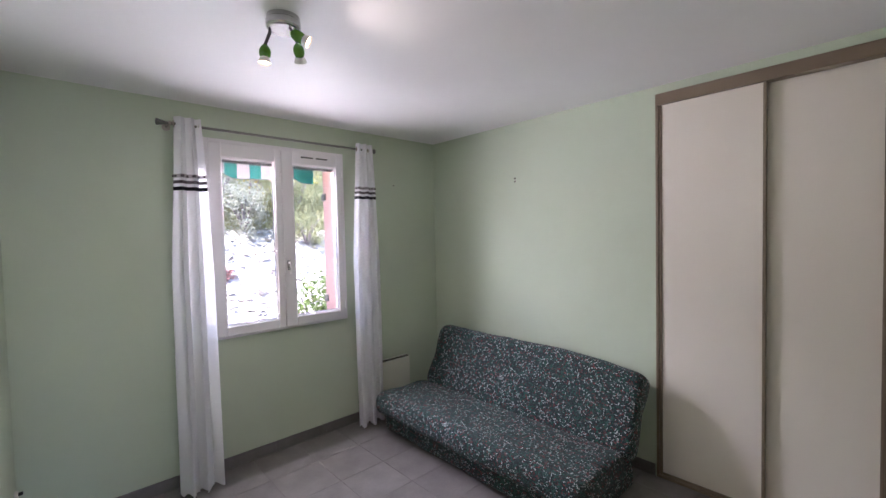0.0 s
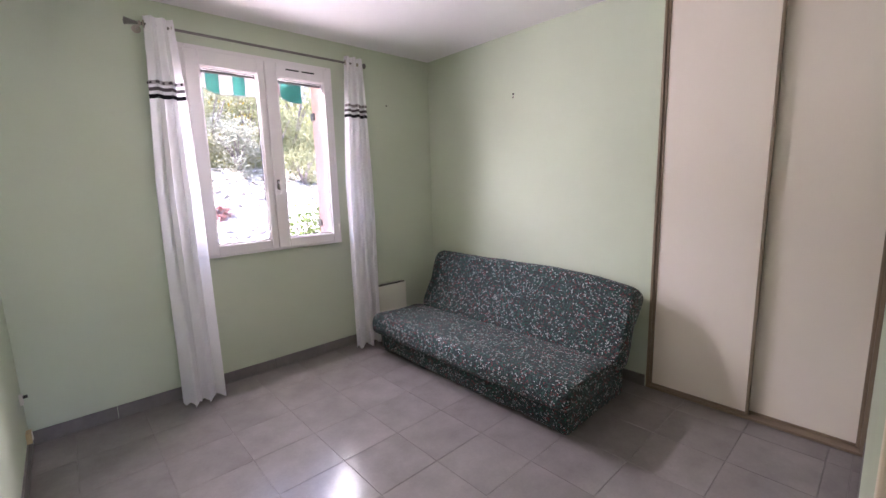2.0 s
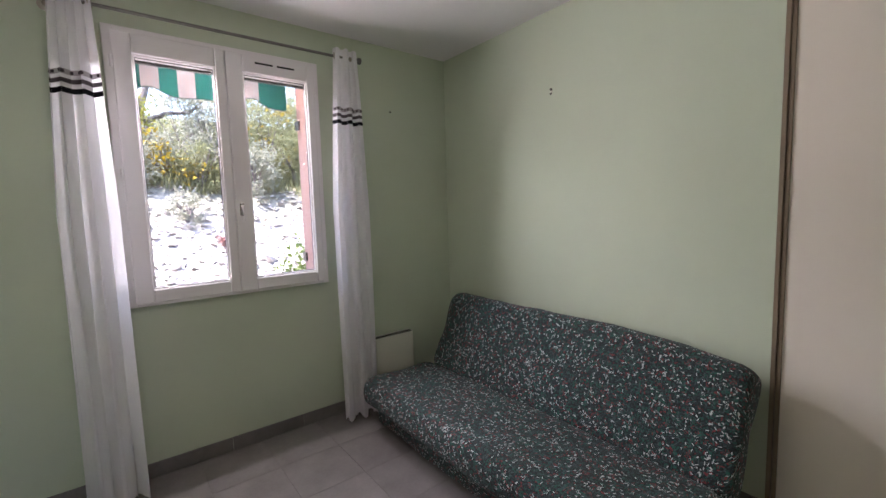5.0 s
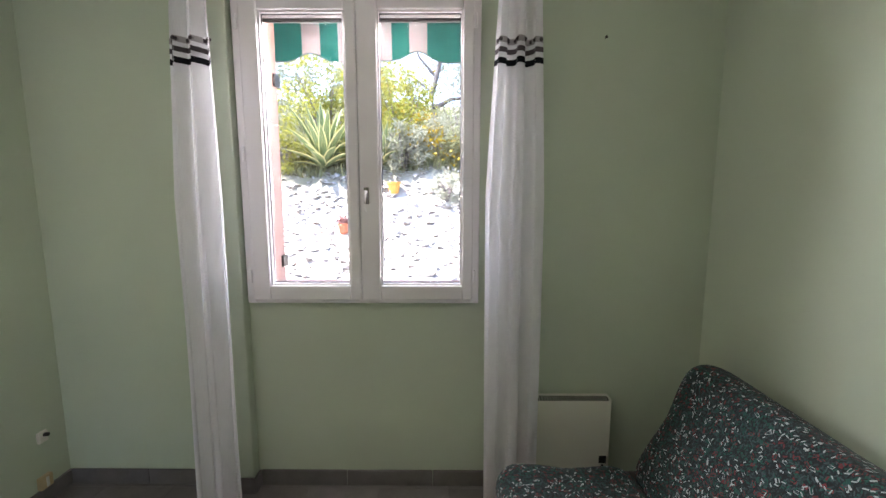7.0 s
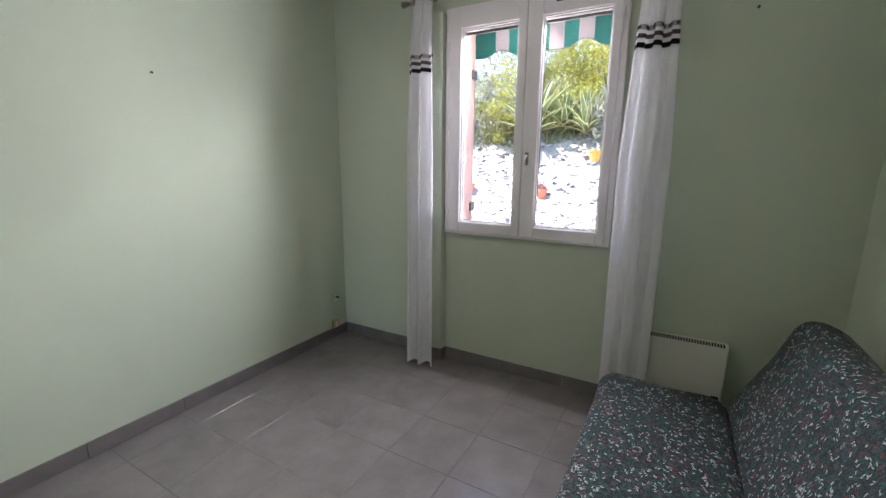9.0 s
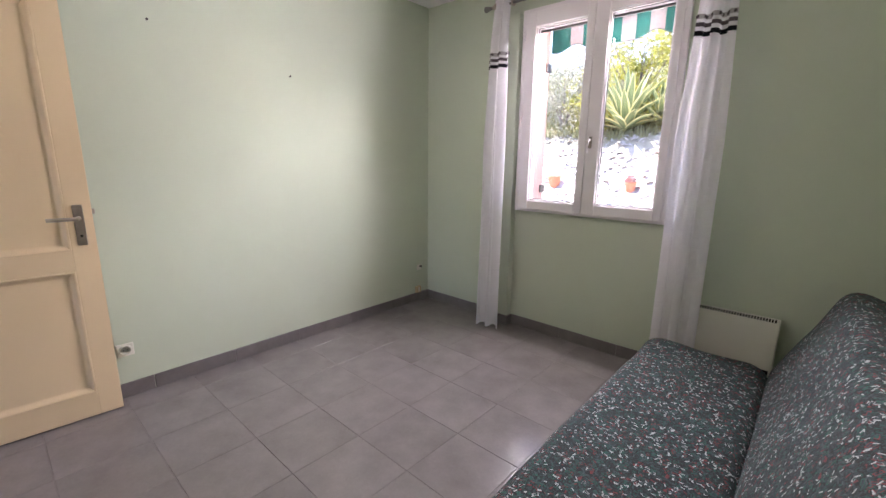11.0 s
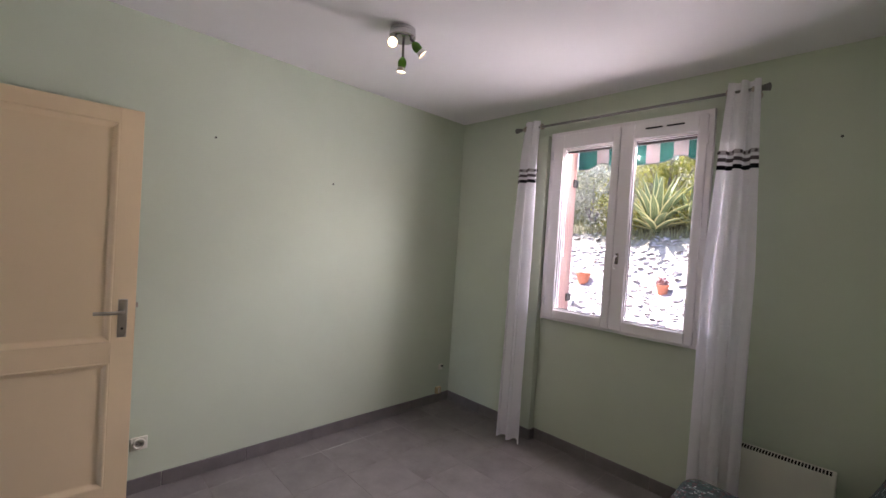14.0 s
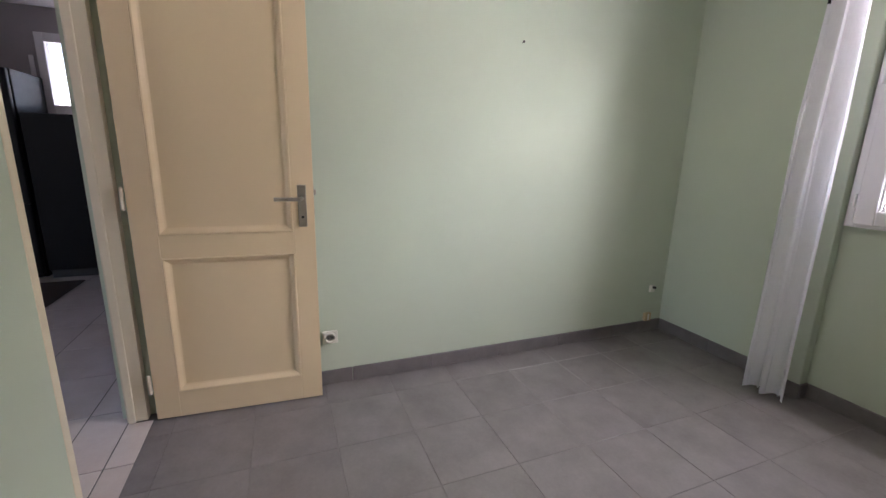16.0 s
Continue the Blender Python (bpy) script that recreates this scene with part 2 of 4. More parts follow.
HALL_TILE = stone_tile("glossy_white_tile", (0.56, 0.48, 0.43), (0.66, 0.58, 0.53), 0.24, 0.04)
COVER = confetti_cloth("confetti_print_cover")
SHEER = sheer("white_sheer_voile", (0.95, 0.93, 0.97), 0.10)
SHEER_THIN = sheer("thin_pale_voile", (0.88, 0.86, 0.84), 0.45)
SHEER_GREY = sheer("brown_grey_voile_print", (0.13, 0.11, 0.12), 0.08)
SHEER_PALE = sheer("pale_grey_voile_print", (0.50, 0.46, 0.48), 0.12)
SHEER_BLACK = sheer("black_band_ribbon", (0.02, 0.02, 0.025), 0.0)
GREEN_GLASS = paint("green_lacquered_shade", (0.10, 0.26, 0.03), 0.25, 0.1)
FROST = paint("frosted_white_glass", (0.85, 0.84, 0.80), 0.3, 0.02)
BULB = glowing("lit_lamp_glass", (1.0, 0.66, 0.34), 4.0)
AWN_GREEN = paint("green_awning_canvas", (0.004, 0.115, 0.095), 0.85, 0.08, 500.0, 0.3)
AWN_WHITE = paint("white_awning_canvas", (0.34, 0.31, 0.315), 0.85, 0.06, 500.0, 0.3)
AWN_TRIM = paint("grey_green_edging", (0.10, 0.13, 0.12), 0.85, 0.1)
VENT_DARK = paint("unlit_vent_black", (0.012, 0.012, 0.012), 0.9, 0.1, spec=0.05)
BLACK_LACQUER = paint("black_kitchen_lacquer", (0.009, 0.009, 0.010), 0.5, 0.2, spec=0.15)
HALL_WALL = paint("grey_mauve_wall_paint", (0.34, 0.31, 0.31), 0.7, 0.05)
RUG = earthy("brown_rug_pile", [(0.3, (0.05, 0.035, 0.028)), (0.7, (0.10, 0.07, 0.055))], 60.0, 0.004)
EARTH = earthy("dry_pale_earth", [(0.25, (0.34, 0.30, 0.265)), (0.5, (0.44, 0.40, 0.365)), (0.75, (0.53, 0.49, 0.455))], 2.2, 0.03)
ent = EARTH.node_tree
ebs = ent.nodes["Principled BSDF"]
epos = ent.nodes.new("ShaderNodeSeparateXYZ")
link(ent, ent.nodes.new("ShaderNodeTexCoord").outputs["Object"], epos.inputs["Vector"])
eh = arith(ent, "ADD", epos.outputs["Y"], arith(ent, "MULTIPLY", noise_fac(ent, 1.6), 1.2))
grass = ramp(ent, arith(ent, "DIVIDE", arith(ent, "SUBTRACT", eh, 9.2), 1.2), [(0.0, (0, 0, 0)), (1.0, (1, 1, 1))])
soil = ebs.inputs["Base Color"].links[0].from_socket
sward = ramp(ent, noise_fac(ent, 3.0, 5.0), [(0.3, (0.075, 0.075, 0.030)), (0.7, (0.16, 0.145, 0.065))])
link(ent, mixed(ent, grass, soil, sward), ebs.inputs["Base Color"])
ROCK = earthy("pale_limestone", [(0.2, (0.33, 0.30, 0.28)), (0.5, (0.45, 0.42, 0.40)), (0.8, (0.56, 0.53, 0.51))], 9.0, 0.02, rand=True)
TERRACOTTA = earthy("terracotta", [(0.3, (0.45, 0.14, 0.07)), (0.7, (0.58, 0.22, 0.12))], 14.0, 0.004)
OCHRE_POT = earthy("ochre_glazed_clay", [(0.3, (0.58, 0.26, 0.05)), (0.7, (0.68, 0.34, 0.08))], 14.0, 0.003)
BARK = earthy("grey_bark", [(0.3, (0.09, 0.07, 0.07)), (0.7, (0.22, 0.19, 0.19))], 22.0, 0.02)
LEAF_YELLOW = leafy("yellow_green_foliage", (0.21, 0.23, 0.035), (0.38, 0.35, 0.075))
LEAF_OLIVE = leafy("silvery_olive_foliage", (0.17, 0.18, 0.085), (0.29, 0.29, 0.16))
LEAF_GREEN = leafy("mid_green_foliage", (0.07, 0.11, 0.03), (0.15, 0.20, 0.06))
LEAF_SILVER = leafy("silver_grey_foliage", (0.24, 0.245, 0.18), (0.37, 0.37, 0.30))
FLOWER_YELLOW = leafy("bright_yellow_blossom", (0.30, 0.20, 0.008), (0.38, 0.27, 0.015), 0.25)
FLOWER_RED = leafy("red_blossom", (0.28, 0.13, 0.12), (0.36, 0.20, 0.19), 0.25)
AGAVE_GREEN = leafy("agave_blade_green", (0.11, 0.15, 0.06), (0.16, 0.20, 0.09), 0.1)
AGAVE_EDGE = leafy("agave_blade_cream_margin", (0.46, 0.44, 0.20), (0.56, 0.52, 0.26), 0.1)
HILL = leafy("hazy_hill_scrub", (0.05, 0.07, 0.03), (0.09, 0.11, 0.05), 0.1)


# ---- mesh helpers ----
def part(name, bm, mat, parent=None, label="", smooth=False):
    me = bpy.data.meshes.new(name)
    bm.to_mesh(me)
    bm.free()
    for one in (mat if isinstance(mat, (list, tuple)) else [mat]):
        me.materials.append(one)
    if smooth:
        me.polygons.foreach_set("use_smooth", [True] * len(me.polygons))
    ob = new(name, me)
    ob.parent = parent
    if label:
        tagged(ob, label)
    return ob


def thing(name, label, category, kind="", group="", at=(0, 0, 0)):
    ob = tagged(new(name), label, category, group, kind)
    ob.matrix_world = Matrix.Translation(at)
    return ob


def box(bm, x0, x1, y0, y1, z0, z1, bevel=0.0, segs=2, m=None):
    r = bmesh.ops.create_cube(bm, size=1.0)
    vs = r["verts"]
    mat = Matrix.Translation(((x0 + x1) / 2, (y0 + y1) / 2, (z0 + z1) / 2)) @ Matrix.Diagonal((abs(x1 - x0), abs(y1 - y0), abs(z1 - z0), 1))
    bmesh.ops.transform(bm, matrix=(m @ mat) if m else mat, verts=vs)
    if bevel:
        es = list({e for v in vs for e in v.link_edges})
        bmesh.ops.bevel(bm, geom=es, offset=bevel, segments=segs, profile=0.5, affect="EDGES")
    return bm


def solid(x0, x1, y0, y1, z0, z1, bevel=0.0, segs=2):
    return box(bmesh.new(), x0, x1, y0, y1, z0, z1, bevel, segs)


def lathe(bm, profile, segs=20, m=None):
    """Turns (radius, height) pairs about z."""
    rings = []
    for r, z in profile:
        if r < 1e-5:
            rings.append([bm.verts.new((0, 0, z))])
        else:
            rings.append([bm.verts.new((r * math.cos(2 * math.pi * k / segs), r * math.sin(2 * math.pi * k / segs), z)) for k in range(segs)])
    for a, b in zip(rings, rings[1:]):
        for k in range(segs):
            q = [a[k % len(a)], a[(k + 1) % len(a)], b[(k + 1) % len(b)], b[k % len(b)]]
            q = list(dict.fromkeys(q))
            if len(q) > 2:
                bm.faces.new(q)
    for ring in (rings[0], rings[-1]):
        if len(ring) > 2:
            bm.faces.new(ring)
    bmesh.ops.recalc_face_normals(bm, faces=bm.faces)
    if m:
        bmesh.ops.transform(bm, matrix=m, verts=[v for ring in rings for v in ring])
    return bm


def tube(bm, points, radius, segs=10, taper=1.0):
    """A round bar along points."""
    pts = [Vector(p) for p in points]
    rings = []
    for i, p in enumerate(pts):
        d = (pts[min(i + 1, len(pts) - 1)] - pts[max(i - 1, 0)]).normalized()
        u = d.cross(Vector((0, 0, 1)))
        u = u.normalized() if u.length > 1e-3 else Vector((1, 0, 0))
        v = d.cross(u)
        r = radius * (1 + (taper - 1) * i / max(1, len(pts) - 1))
        rings.append([bm.verts.new(p + r * (u * math.cos(2 * math.pi * k / segs) + v * math.sin(2 * math.pi * k / segs))) for k in range(segs)])
    for a, b in zip(rings, rings[1:]):
        for k in range(segs):
            bm.faces.new((a[k], a[(k + 1) % segs], b[(k + 1) % segs], b[k]))
    bm.faces.new(rings[0])
    bm.faces.new(rings[-1])
    bmesh.ops.recalc_face_normals(bm, faces=bm.faces)
    return bm


# ---- large structure ----
X_E, Y_N, Y_S, H = 3.095, 3.2, -0.03, 2.57
WX0, WX1, WZ0, WZ1 = 0.98, 2.01, 0.965, 2.325


def structure(name, bm, mat, label, category):
    return tagged(part(name, bm, mat), label, category, kind="structure")


bm = bmesh.new()
box(bm, -0.2, 0.0, -0.13, Y_N, 0, H)
structure("wall_west", bm, GREEN_WALL, "smooth pale green painted wall with small nails", "wall")

bm = bmesh.new()
box(bm, -0.2, WX0, Y_N, 3.23, 0, H)
box(bm, WX1, 3.3, Y_N, 3.23, 0, H)
box(bm, WX0, WX1, Y_N, 3.23, 0, WZ0)
box(bm, WX0, WX1, Y_N, 3.23, WZ1, H)
structure("wall_north", bm, GREEN_WALL, "pale green painted wall around the white window", "wall")

bm = bmesh.new()
box(bm, 0.80, 0.955, 3.135, 3.198, 0.08, 2.33, 0.006)
structure("wall_pier", bm, GREEN_WALL, "narrow pale green boxed pier beside the window", "wall")

bm = bmesh.new()
OX0, OX1, OZ0, OZ1 = 1.035, 1.985, 0.985, 2.30
box(bm, -5.0, OX0, 3.232, 3.45, -0.3, 3.1)
box(bm, OX1, 7.0, 3.232, 3.45, -0.3, 3.1)
box(bm, OX0, OX1, 3.232, 3.45, -0.3, OZ0)
box(bm, OX0, OX1, 3.232, 3.45, OZ1, 3.1)
structure("wall_facade", bm, PINK_RENDER, "pink rendered outer wall with a deep window reveal", "wall")

bm = bmesh.new()
box(bm, X_E, 3.3, 1.03, Y_N, 0, H)
box(bm, X_E, 3.3, Y_S, 1.03, 2.52, H)
structure("wall_east", bm, GREEN_WALL, "pale green painted wall behind the sofa bed", "wall")
structure("wall_closet_back", solid(3.62, 3.7, -0.13, 1.1, 0, H), CEILING, "plain white back wall inside the closet", "wall")
structure("wall_closet_side", solid(3.3, 3.62, 1.03, 1.1, 0, H), CEILING, "plain white side wall inside the closet", "wall")

bm = bmesh.new()
box(bm, 0.72, 3.7, -0.098, Y_S, 0, H)
box(bm, 0.0, 0.72, -0.098, Y_S, 2.075, H)
structure("wall_south", bm, GREEN_WALL, "pale green painted wall with the bedroom doorway", "wall")
structure("ceiling", solid(-0.2, 3.7, -0.13, 3.23, H, H + 0.2), CEILING, "matt white painted bedroom ceiling", "ceiling")

# skirting tiles along the foot of the walls
SKIRT_H = 0.082


def skirting(x0, x1, y0, y1, along):
    """A run of skirting tiles with hairline joints."""
    run = thing("baseboard", "grey tile skirting along the foot of the wall", "baseboard", "structure")
    length = (x1 - x0) if along == "x" else (y1 - y0)
    n = max(1, round(length / 0.45))
    for k in range(n):
        a, b = k * length / n + 0.0012, (k + 1) * length / n - 0.0012
        if along == "x":
            bm = solid(x0 + a, x0 + b, y0, y1, 0.001, SKIRT_H, 0.002, 1)
        else:
            bm = solid(x0, x1, y0 + a, y0 + b, 0.001, SKIRT_H, 0.002, 1)
        part("skirting_tile", bm, PLINTH, run)


skirting(0.0, 0.011, 0.02, Y_N, "y")
skirting(0.011, 0.79, Y_N - 0.011, Y_N, "x")
skirting(0.80, 0.966, 3.124, 3.135, "x")
skirting(0.955, 0.966, 3.136, Y_N - 0.001, "y")
skirting(0.967, X_E, Y_N - 0.011, Y_N, "x")
skirting(X_E - 0.011, X_E, 1.035, Y_N - 0.012, "y")
skirting(0.725, X_E, Y_S, Y_S + 0.004, "x")

# ---- hall beyond the doorway ----
HX0, HY0 = -3.3, -3.2
structure("wall_hall_north", solid(HX0, -0.2, -0.13, -0.03, 0, 2.5), HALL_WALL, "grey painted wall of the dim hall", "wall")
bm = bmesh.new()
HW = (-1.44, -0.70, 1.60, 2.22)
box(bm, HX0 - 0.2, HX0, HY0, HW[0], 0, 2.5)
box(bm, HX0 - 0.2, HX0, HW[1], -0.03, 0, 2.5)
box(bm, HX0 - 0.2, HX0, HW[0], HW[1], 0, HW[2])
box(bm, HX0 - 0.2, HX0, HW[0], HW[1], HW[3], 2.5)
structure("wall_hall_west", bm, HALL_WALL, "grey mauve painted end wall with a small window", "wall")
# the opening in this unseen wall is made up to light the hall
bm = bmesh.new()
box(bm, HX0 - 0.2, 0.2, HY0 - 0.1, HY0, 0, 2.5)
box(bm, 1.1, 3.7, HY0 - 0.1, HY0, 0, 2.5)
box(bm, 0.2, 1.1, HY0 - 0.1, HY0, 2.1, 2.5)
structure("wall_hall_south", bm, HALL_WALL, "plain grey painted hall wall with an added unseen opening for daylight", "wall")
structure("wall_hall_east", solid(3.7, 3.8, HY0, 3.23, 0, 2.6), HALL_WALL, "plain grey painted hall end wall", "wall")
structure("ceiling_hall", solid(HX0 - 0.2, 3.7, HY0 - 0.1, -0.13, 2.5, 2.7), CEILING, "white painted hall ceiling", "ceiling")


# ---- window ----
def ring_frame(bm, x0, x1, z0, z1, y0, y1, wl, wr, wb, wt, bevel=0.004):
    box(bm, x0, x0 + wl, y0, y1, z0, z1, bevel)
    box(bm, x1 - wr, x1, y0, y1, z0, z1, bevel)
    box(bm, x0 + wl, x1 - wr, y0, y1, z0, z0 + wb, bevel)
    box(bm, x0 + wl, x1 - wr, y0, y1, z1 - wt, z1, bevel)
    return bm


window = thing("window_1", "white plastic double casement window, closed, with two trickle vents", "window", "structure")
part("window_frame", ring_frame(bmesh.new(), 0.962, 2.034, 0.942, 2.348, 3.168, 3.2315, 0.045, 0.045, 0.045, 0.045), PVC, window)


def sash(x0, x1, gx0, gx1):
    z0, z1, gz0, gz1 = 0.958, 2.322, 1.027, 2.222
    s = part("sash", ring_frame(bmesh.new(), x0, x1, z0, z1, 3.156, 3.2285, gx0 - x0, x1 - gx1, gz0 - z0, z1 - gz1, 0.006), PVC, window)
    part("glazing_bead", ring_frame(bmesh.new(), gx0 - 0.001, gx1 + 0.001, gz0 - 0.001, gz1 + 0.001, 3.170, 3.186, 0.010, 0.010, 0.010, 0.010, 0.003), PVC, s)
    part("gasket", ring_frame(bmesh.new(), gx0 + 0.009, gx1 - 0.009, gz0 + 0.009, gz1 - 0.009, 3.184, 3.192, 0.003, 0.003, 0.003, 0.003, 0.0), GASKET, s)
    p = part("pane", solid(gx0 - 0.004, gx1 + 0.004, 3.193, 3.198, gz0 - 0.004, gz1 + 0.004), PANE, s, "clear glass")
    p.visible_shadow = False
    return s


def pane_glass(name):
    m, nt, bsdf = material(name)
    nt.nodes.remove(bsdf)
    tr = nt.nodes.new("ShaderNodeBsdfTransparent")
    tr.inputs["Color"].default_value = (0.975, 0.985, 0.98, 1)
    gl = nt.nodes.new("ShaderNodeBsdfGlossy")
    gl.inputs["Roughness"].default_value = 0.0
    lw = nt.nodes.new("ShaderNodeLayerWeight")
    lw.inputs["Blend"].default_value = 0.5
    gain = arith(nt, "MULTIPLY_ADD", arith(nt, "POWER", lw.outputs["Facing"], 5.0), 0.6)
    gain.node.inputs[2].default_value = 0.03
    mx = nt.nodes.new("ShaderNodeMixShader")
    link(nt, gain, mx.inputs["Fac"])
    link(nt, tr.outputs[0], mx.inputs[1])
    link(nt, gl.outputs[0], mx.inputs[2])
    link(nt, mx.outputs[0], nt.nodes["Material Output"].inputs["Surface"])
    return m


PANE = pane_glass("clear_window_pane")
sash_l = sash(0.996, 1.4955, 1.076, 1.446)
sash_r = sash(1.4985, 2.004, 1.586, 1.957)
for k in range(2):
    part("trickle_vent", solid(1.655 + k * 0.125, 1.755 + k * 0.125, 3.150, 3.157, 2.276, 2.286, 0.002), BLACK, sash_r, "dark vent slot")
for x in (0.990, 2.010):
    for z in (1.07, 1.62, 2.17):
        bm = bmesh.new()
        lathe(bm, [(0.006, -0.03), (0.007, -0.028), (0.007, 0.028), (0.006, 0.03)], 10, Matrix.Translation((x, 3.150, z)))
        part("window_hinge", bm, PVC, window)
handle = part("window_handle", solid(1.517, 1.541, 3.146, 3.156, 1.40, 1.475, 0.004), CHROME, sash_r, "small chrome handle")
bm = bmesh.new()
tube(bm, [(1.529, 3.146, 1.455), (1.529, 3.122, 1.455), (1.529, 3.116, 1.44), (1.529, 3.116, 1.37)], 0.0075, 10)
part("lever", bm, PVC, handle, "white lever")

# outside sill, shutter pivots and pull cord in the reveal
structure("window_sill", solid(1.0, 2.02, 3.233, 3.50, 0.945, 0.984, 0.006), PINK_RENDER, "pink rendered sloping outer window sill", "sill")
for x in (1.040, 1.980):
    for z in (1.10, 2.00):
        bm = solid(x - 0.008, x + 0.008, 3.40, 3.462, z - 0.03, z + 0.03, 0.003)
        tagged(part("shutter_hinge", bm, IRON), "dark iron shutter pivot on the window reveal", "hinge", group="shutter pivots")
bm = bmesh.new()
tube(bm, [(1.046, 3.30, 2.25), (1.045, 3.305, 1.8), (1.047, 3.30, 1.46)], 0.0025, 6)
tube(bm, [(1.047, 3.30, 1.46), (1.047, 3.30, 1.42)], 0.006, 8)
tagged(part("pull_cord", bm, PVC), "thin white pull cord hanging in the reveal", "cord")

# rolled shutter just outside the panes
shutter = thing("rolled_shutter", "rolled-up white shutter with a dark end bar behind the glass", "shutter", at=(0, 0, 0))
part("roll", solid(1.037, 1.983, 3.2335, 3.252, 2.216, 2.299, 0.003), PVC, shutter)
# unseen black sheet, added to keep lamp light off the awning
part("bounce_blocker", solid(1.037, 1.983, 3.253, 3.258, 2.205, 2.299), BLACK, shutter, "added black sheet that blocks bounced light")
part("end_bar", solid(1.037, 1.983, 3.236, 3.250, 2.199, 2.216, 0.003), IRON, shutter, "dark end bar")

# awning outside, over the window
awning = thing("awning", "green and white striped awning with a scalloped valance", "awning", at=(0, 0, 0))
part("cassette", solid(0.80, 2.30, 3.452, 3.615, 2.365, 2.47, 0.02), PVC, awning, "white awning box")


def valance():
    """Striped canvas with arched notches and a thin edging, in stripes of one width but for the two ends."""
    notch, period = 1.172, 0.565
    pitch = period / 6

    def low_edge(x):
        return 2.139 + 0.048 * abs(math.cos(math.pi * (x - notch) / period)) ** 10 + 0.006 * math.sin(x * 9)

    def depth(x):
        return 3.592 + 0.006 * math.sin(x * 21.0)

    for k in range(9):
        bm = bmesh.new()
        a, b = notch + (k - 1.5) * pitch, notch + (k - 0.5) * pitch
        a, b = (0.965 if k == 0 else a), (1.965 if k == 8 else b)
        cols = []
        for i in range(13):
            x = a + (b - a) * i / 12
            y = depth(x)
            col = [(x, y - 0.01, 2.38), (x, y, 2.25), (x, y + 0.002, low_edge(x))]
            cols.append([bm.verts.new(p) for p in col])
        for c, d in zip(cols, cols[1:]):
            for i in range(2):
                bm.faces.new((c[i], d[i], d[i + 1], c[i + 1]))
        r = bmesh.ops.extrude_face_region(bm, geom=list(bm.faces))
        bmesh.ops.translate(bm, vec=(0, 0.003, 0), verts=[g for g in r["geom"] if isinstance(g, bmesh.types.BMVert)])
        bmesh.ops.recalc_face_normals(bm, faces=bm.faces)
        part("stripe", bm, AWN_GREEN if k % 2 == 0 else AWN_WHITE, awning, "green canvas stripe" if k % 2 == 0 else "white canvas stripe")
    bm = bmesh.new()
    xs_edge = [0.965 + 1.0 * i / 140 for i in range(141)]
    tube(bm, [(x, depth(x) + 0.002, low_edge(x)) for x in xs_edge], 0.0035, 6)
    part("edging", bm, AWN_TRIM, awning, "grey sewn edging")


valance()

# ---- closet with sliding doors ----
closet = thing("sliding_closet", "built-in closet with two beige sliding doors and bronze rails, closed", "closet", at=(3.1, 0.5, 0))
off = Matrix.Translation((-3.1, -0.5, 0))


def cpart(name, bm, mat, parent, label=""):
    bmesh.ops.transform(bm, matrix=off, verts=bm.verts)
    return part(name, bm, mat, parent, label)


cpart("top_rail", solid(3.086, 3.19, -0.029, 1.029, 2.447, 2.519, 0.003), BROWN_RAIL, closet)
cpart("bottom_track", solid(3.088, 3.19, -0.029, 1.029, 0.0015, 0.018, 0.003), BROWN_RAIL, closet)
cpart("side_post", solid(3.090, 3.19, 1.012, 1.029, 0.018, 2.447, 0.002), BROWN_RAIL, closet)
cpart("side_post", solid(3.100, 3.19, -0.029, -0.012, 0.018, 2.447, 0.002), BROWN_RAIL, closet)


def sliding_door(y0, y1, x):
    d = cpart("sliding_door", solid(x, x + 0.018, y0 + 0.012, y1 - 0.012, 0.035, 2.446), BEIGE_PANEL, closet, "beige panel")
    for y in (y0, y1 - 0.016):
        cpart("stile", solid(x - 0.010, x + 0.022, y, y + 0.016, 0.02, 2.446, 0.004), BROWN_RAIL, d)
    cpart("door_rail", solid(x - 0.006, x + 0.020, y0 + 0.016, y1 - 0.016, 0.02, 0.036, 0.002), BROWN_RAIL, d)


sliding_door(0.452, 1.011, 3.108)
sliding_door(-0.012, 0.485, 3.146)

# ---- door, open against the wall ----
door_frame = thing("door_frame_1", "cream painted wooden door frame around the doorway", "door frame", "structure")
part("post", solid(0.001, 0.048, -0.102, -0.020, 0, 2.075, 0.004), CREAM_FRAME, door_frame)
part("post", solid(0.684, 0.7205, -0.102, -0.028, 0, 2.075, 0.002), CREAM_FRAME, door_frame)
part("head", solid(0.048, 0.684, -0.102, -0.028, 2.04, 2.075, 0.003), CREAM_FRAME, door_frame)
part("stop", solid(0.048, 0.058, -0.095, -0.066, 0, 2.04, 0.003), CREAM_FRAME, door_frame)

door = thing("door_1", "cream painted two-panel wooden door standing open against the wall", "door", "structure")
door.matrix_world = pose(0.072, 0.022, 0.008, 0, 0, -3.4)
DW, DH = 0.735, 2.028


def dpart(name, bm, mat, label="", parent=None):
    return part(name, bm, mat, parent or door, label)


T0, T1 = -0.040, 0.0
dpart("stile", solid(T0, T1, 0.0, 0.098, 0, DH, 0.002), CREAM_DOOR)
dpart("stile", solid(T0, T1, 0.640, DW, 0, DH, 0.002), CREAM_DOOR)
dpart("rail", solid(T0, T1 - 0.0005, 0.098, 0.640, 0, 0.125, 0.001), CREAM_DOOR)
dpart("rail", solid(T0, T1 - 0.0005, 0.098, 0.640, 0.762, 0.862, 0.001), CREAM_DOOR)
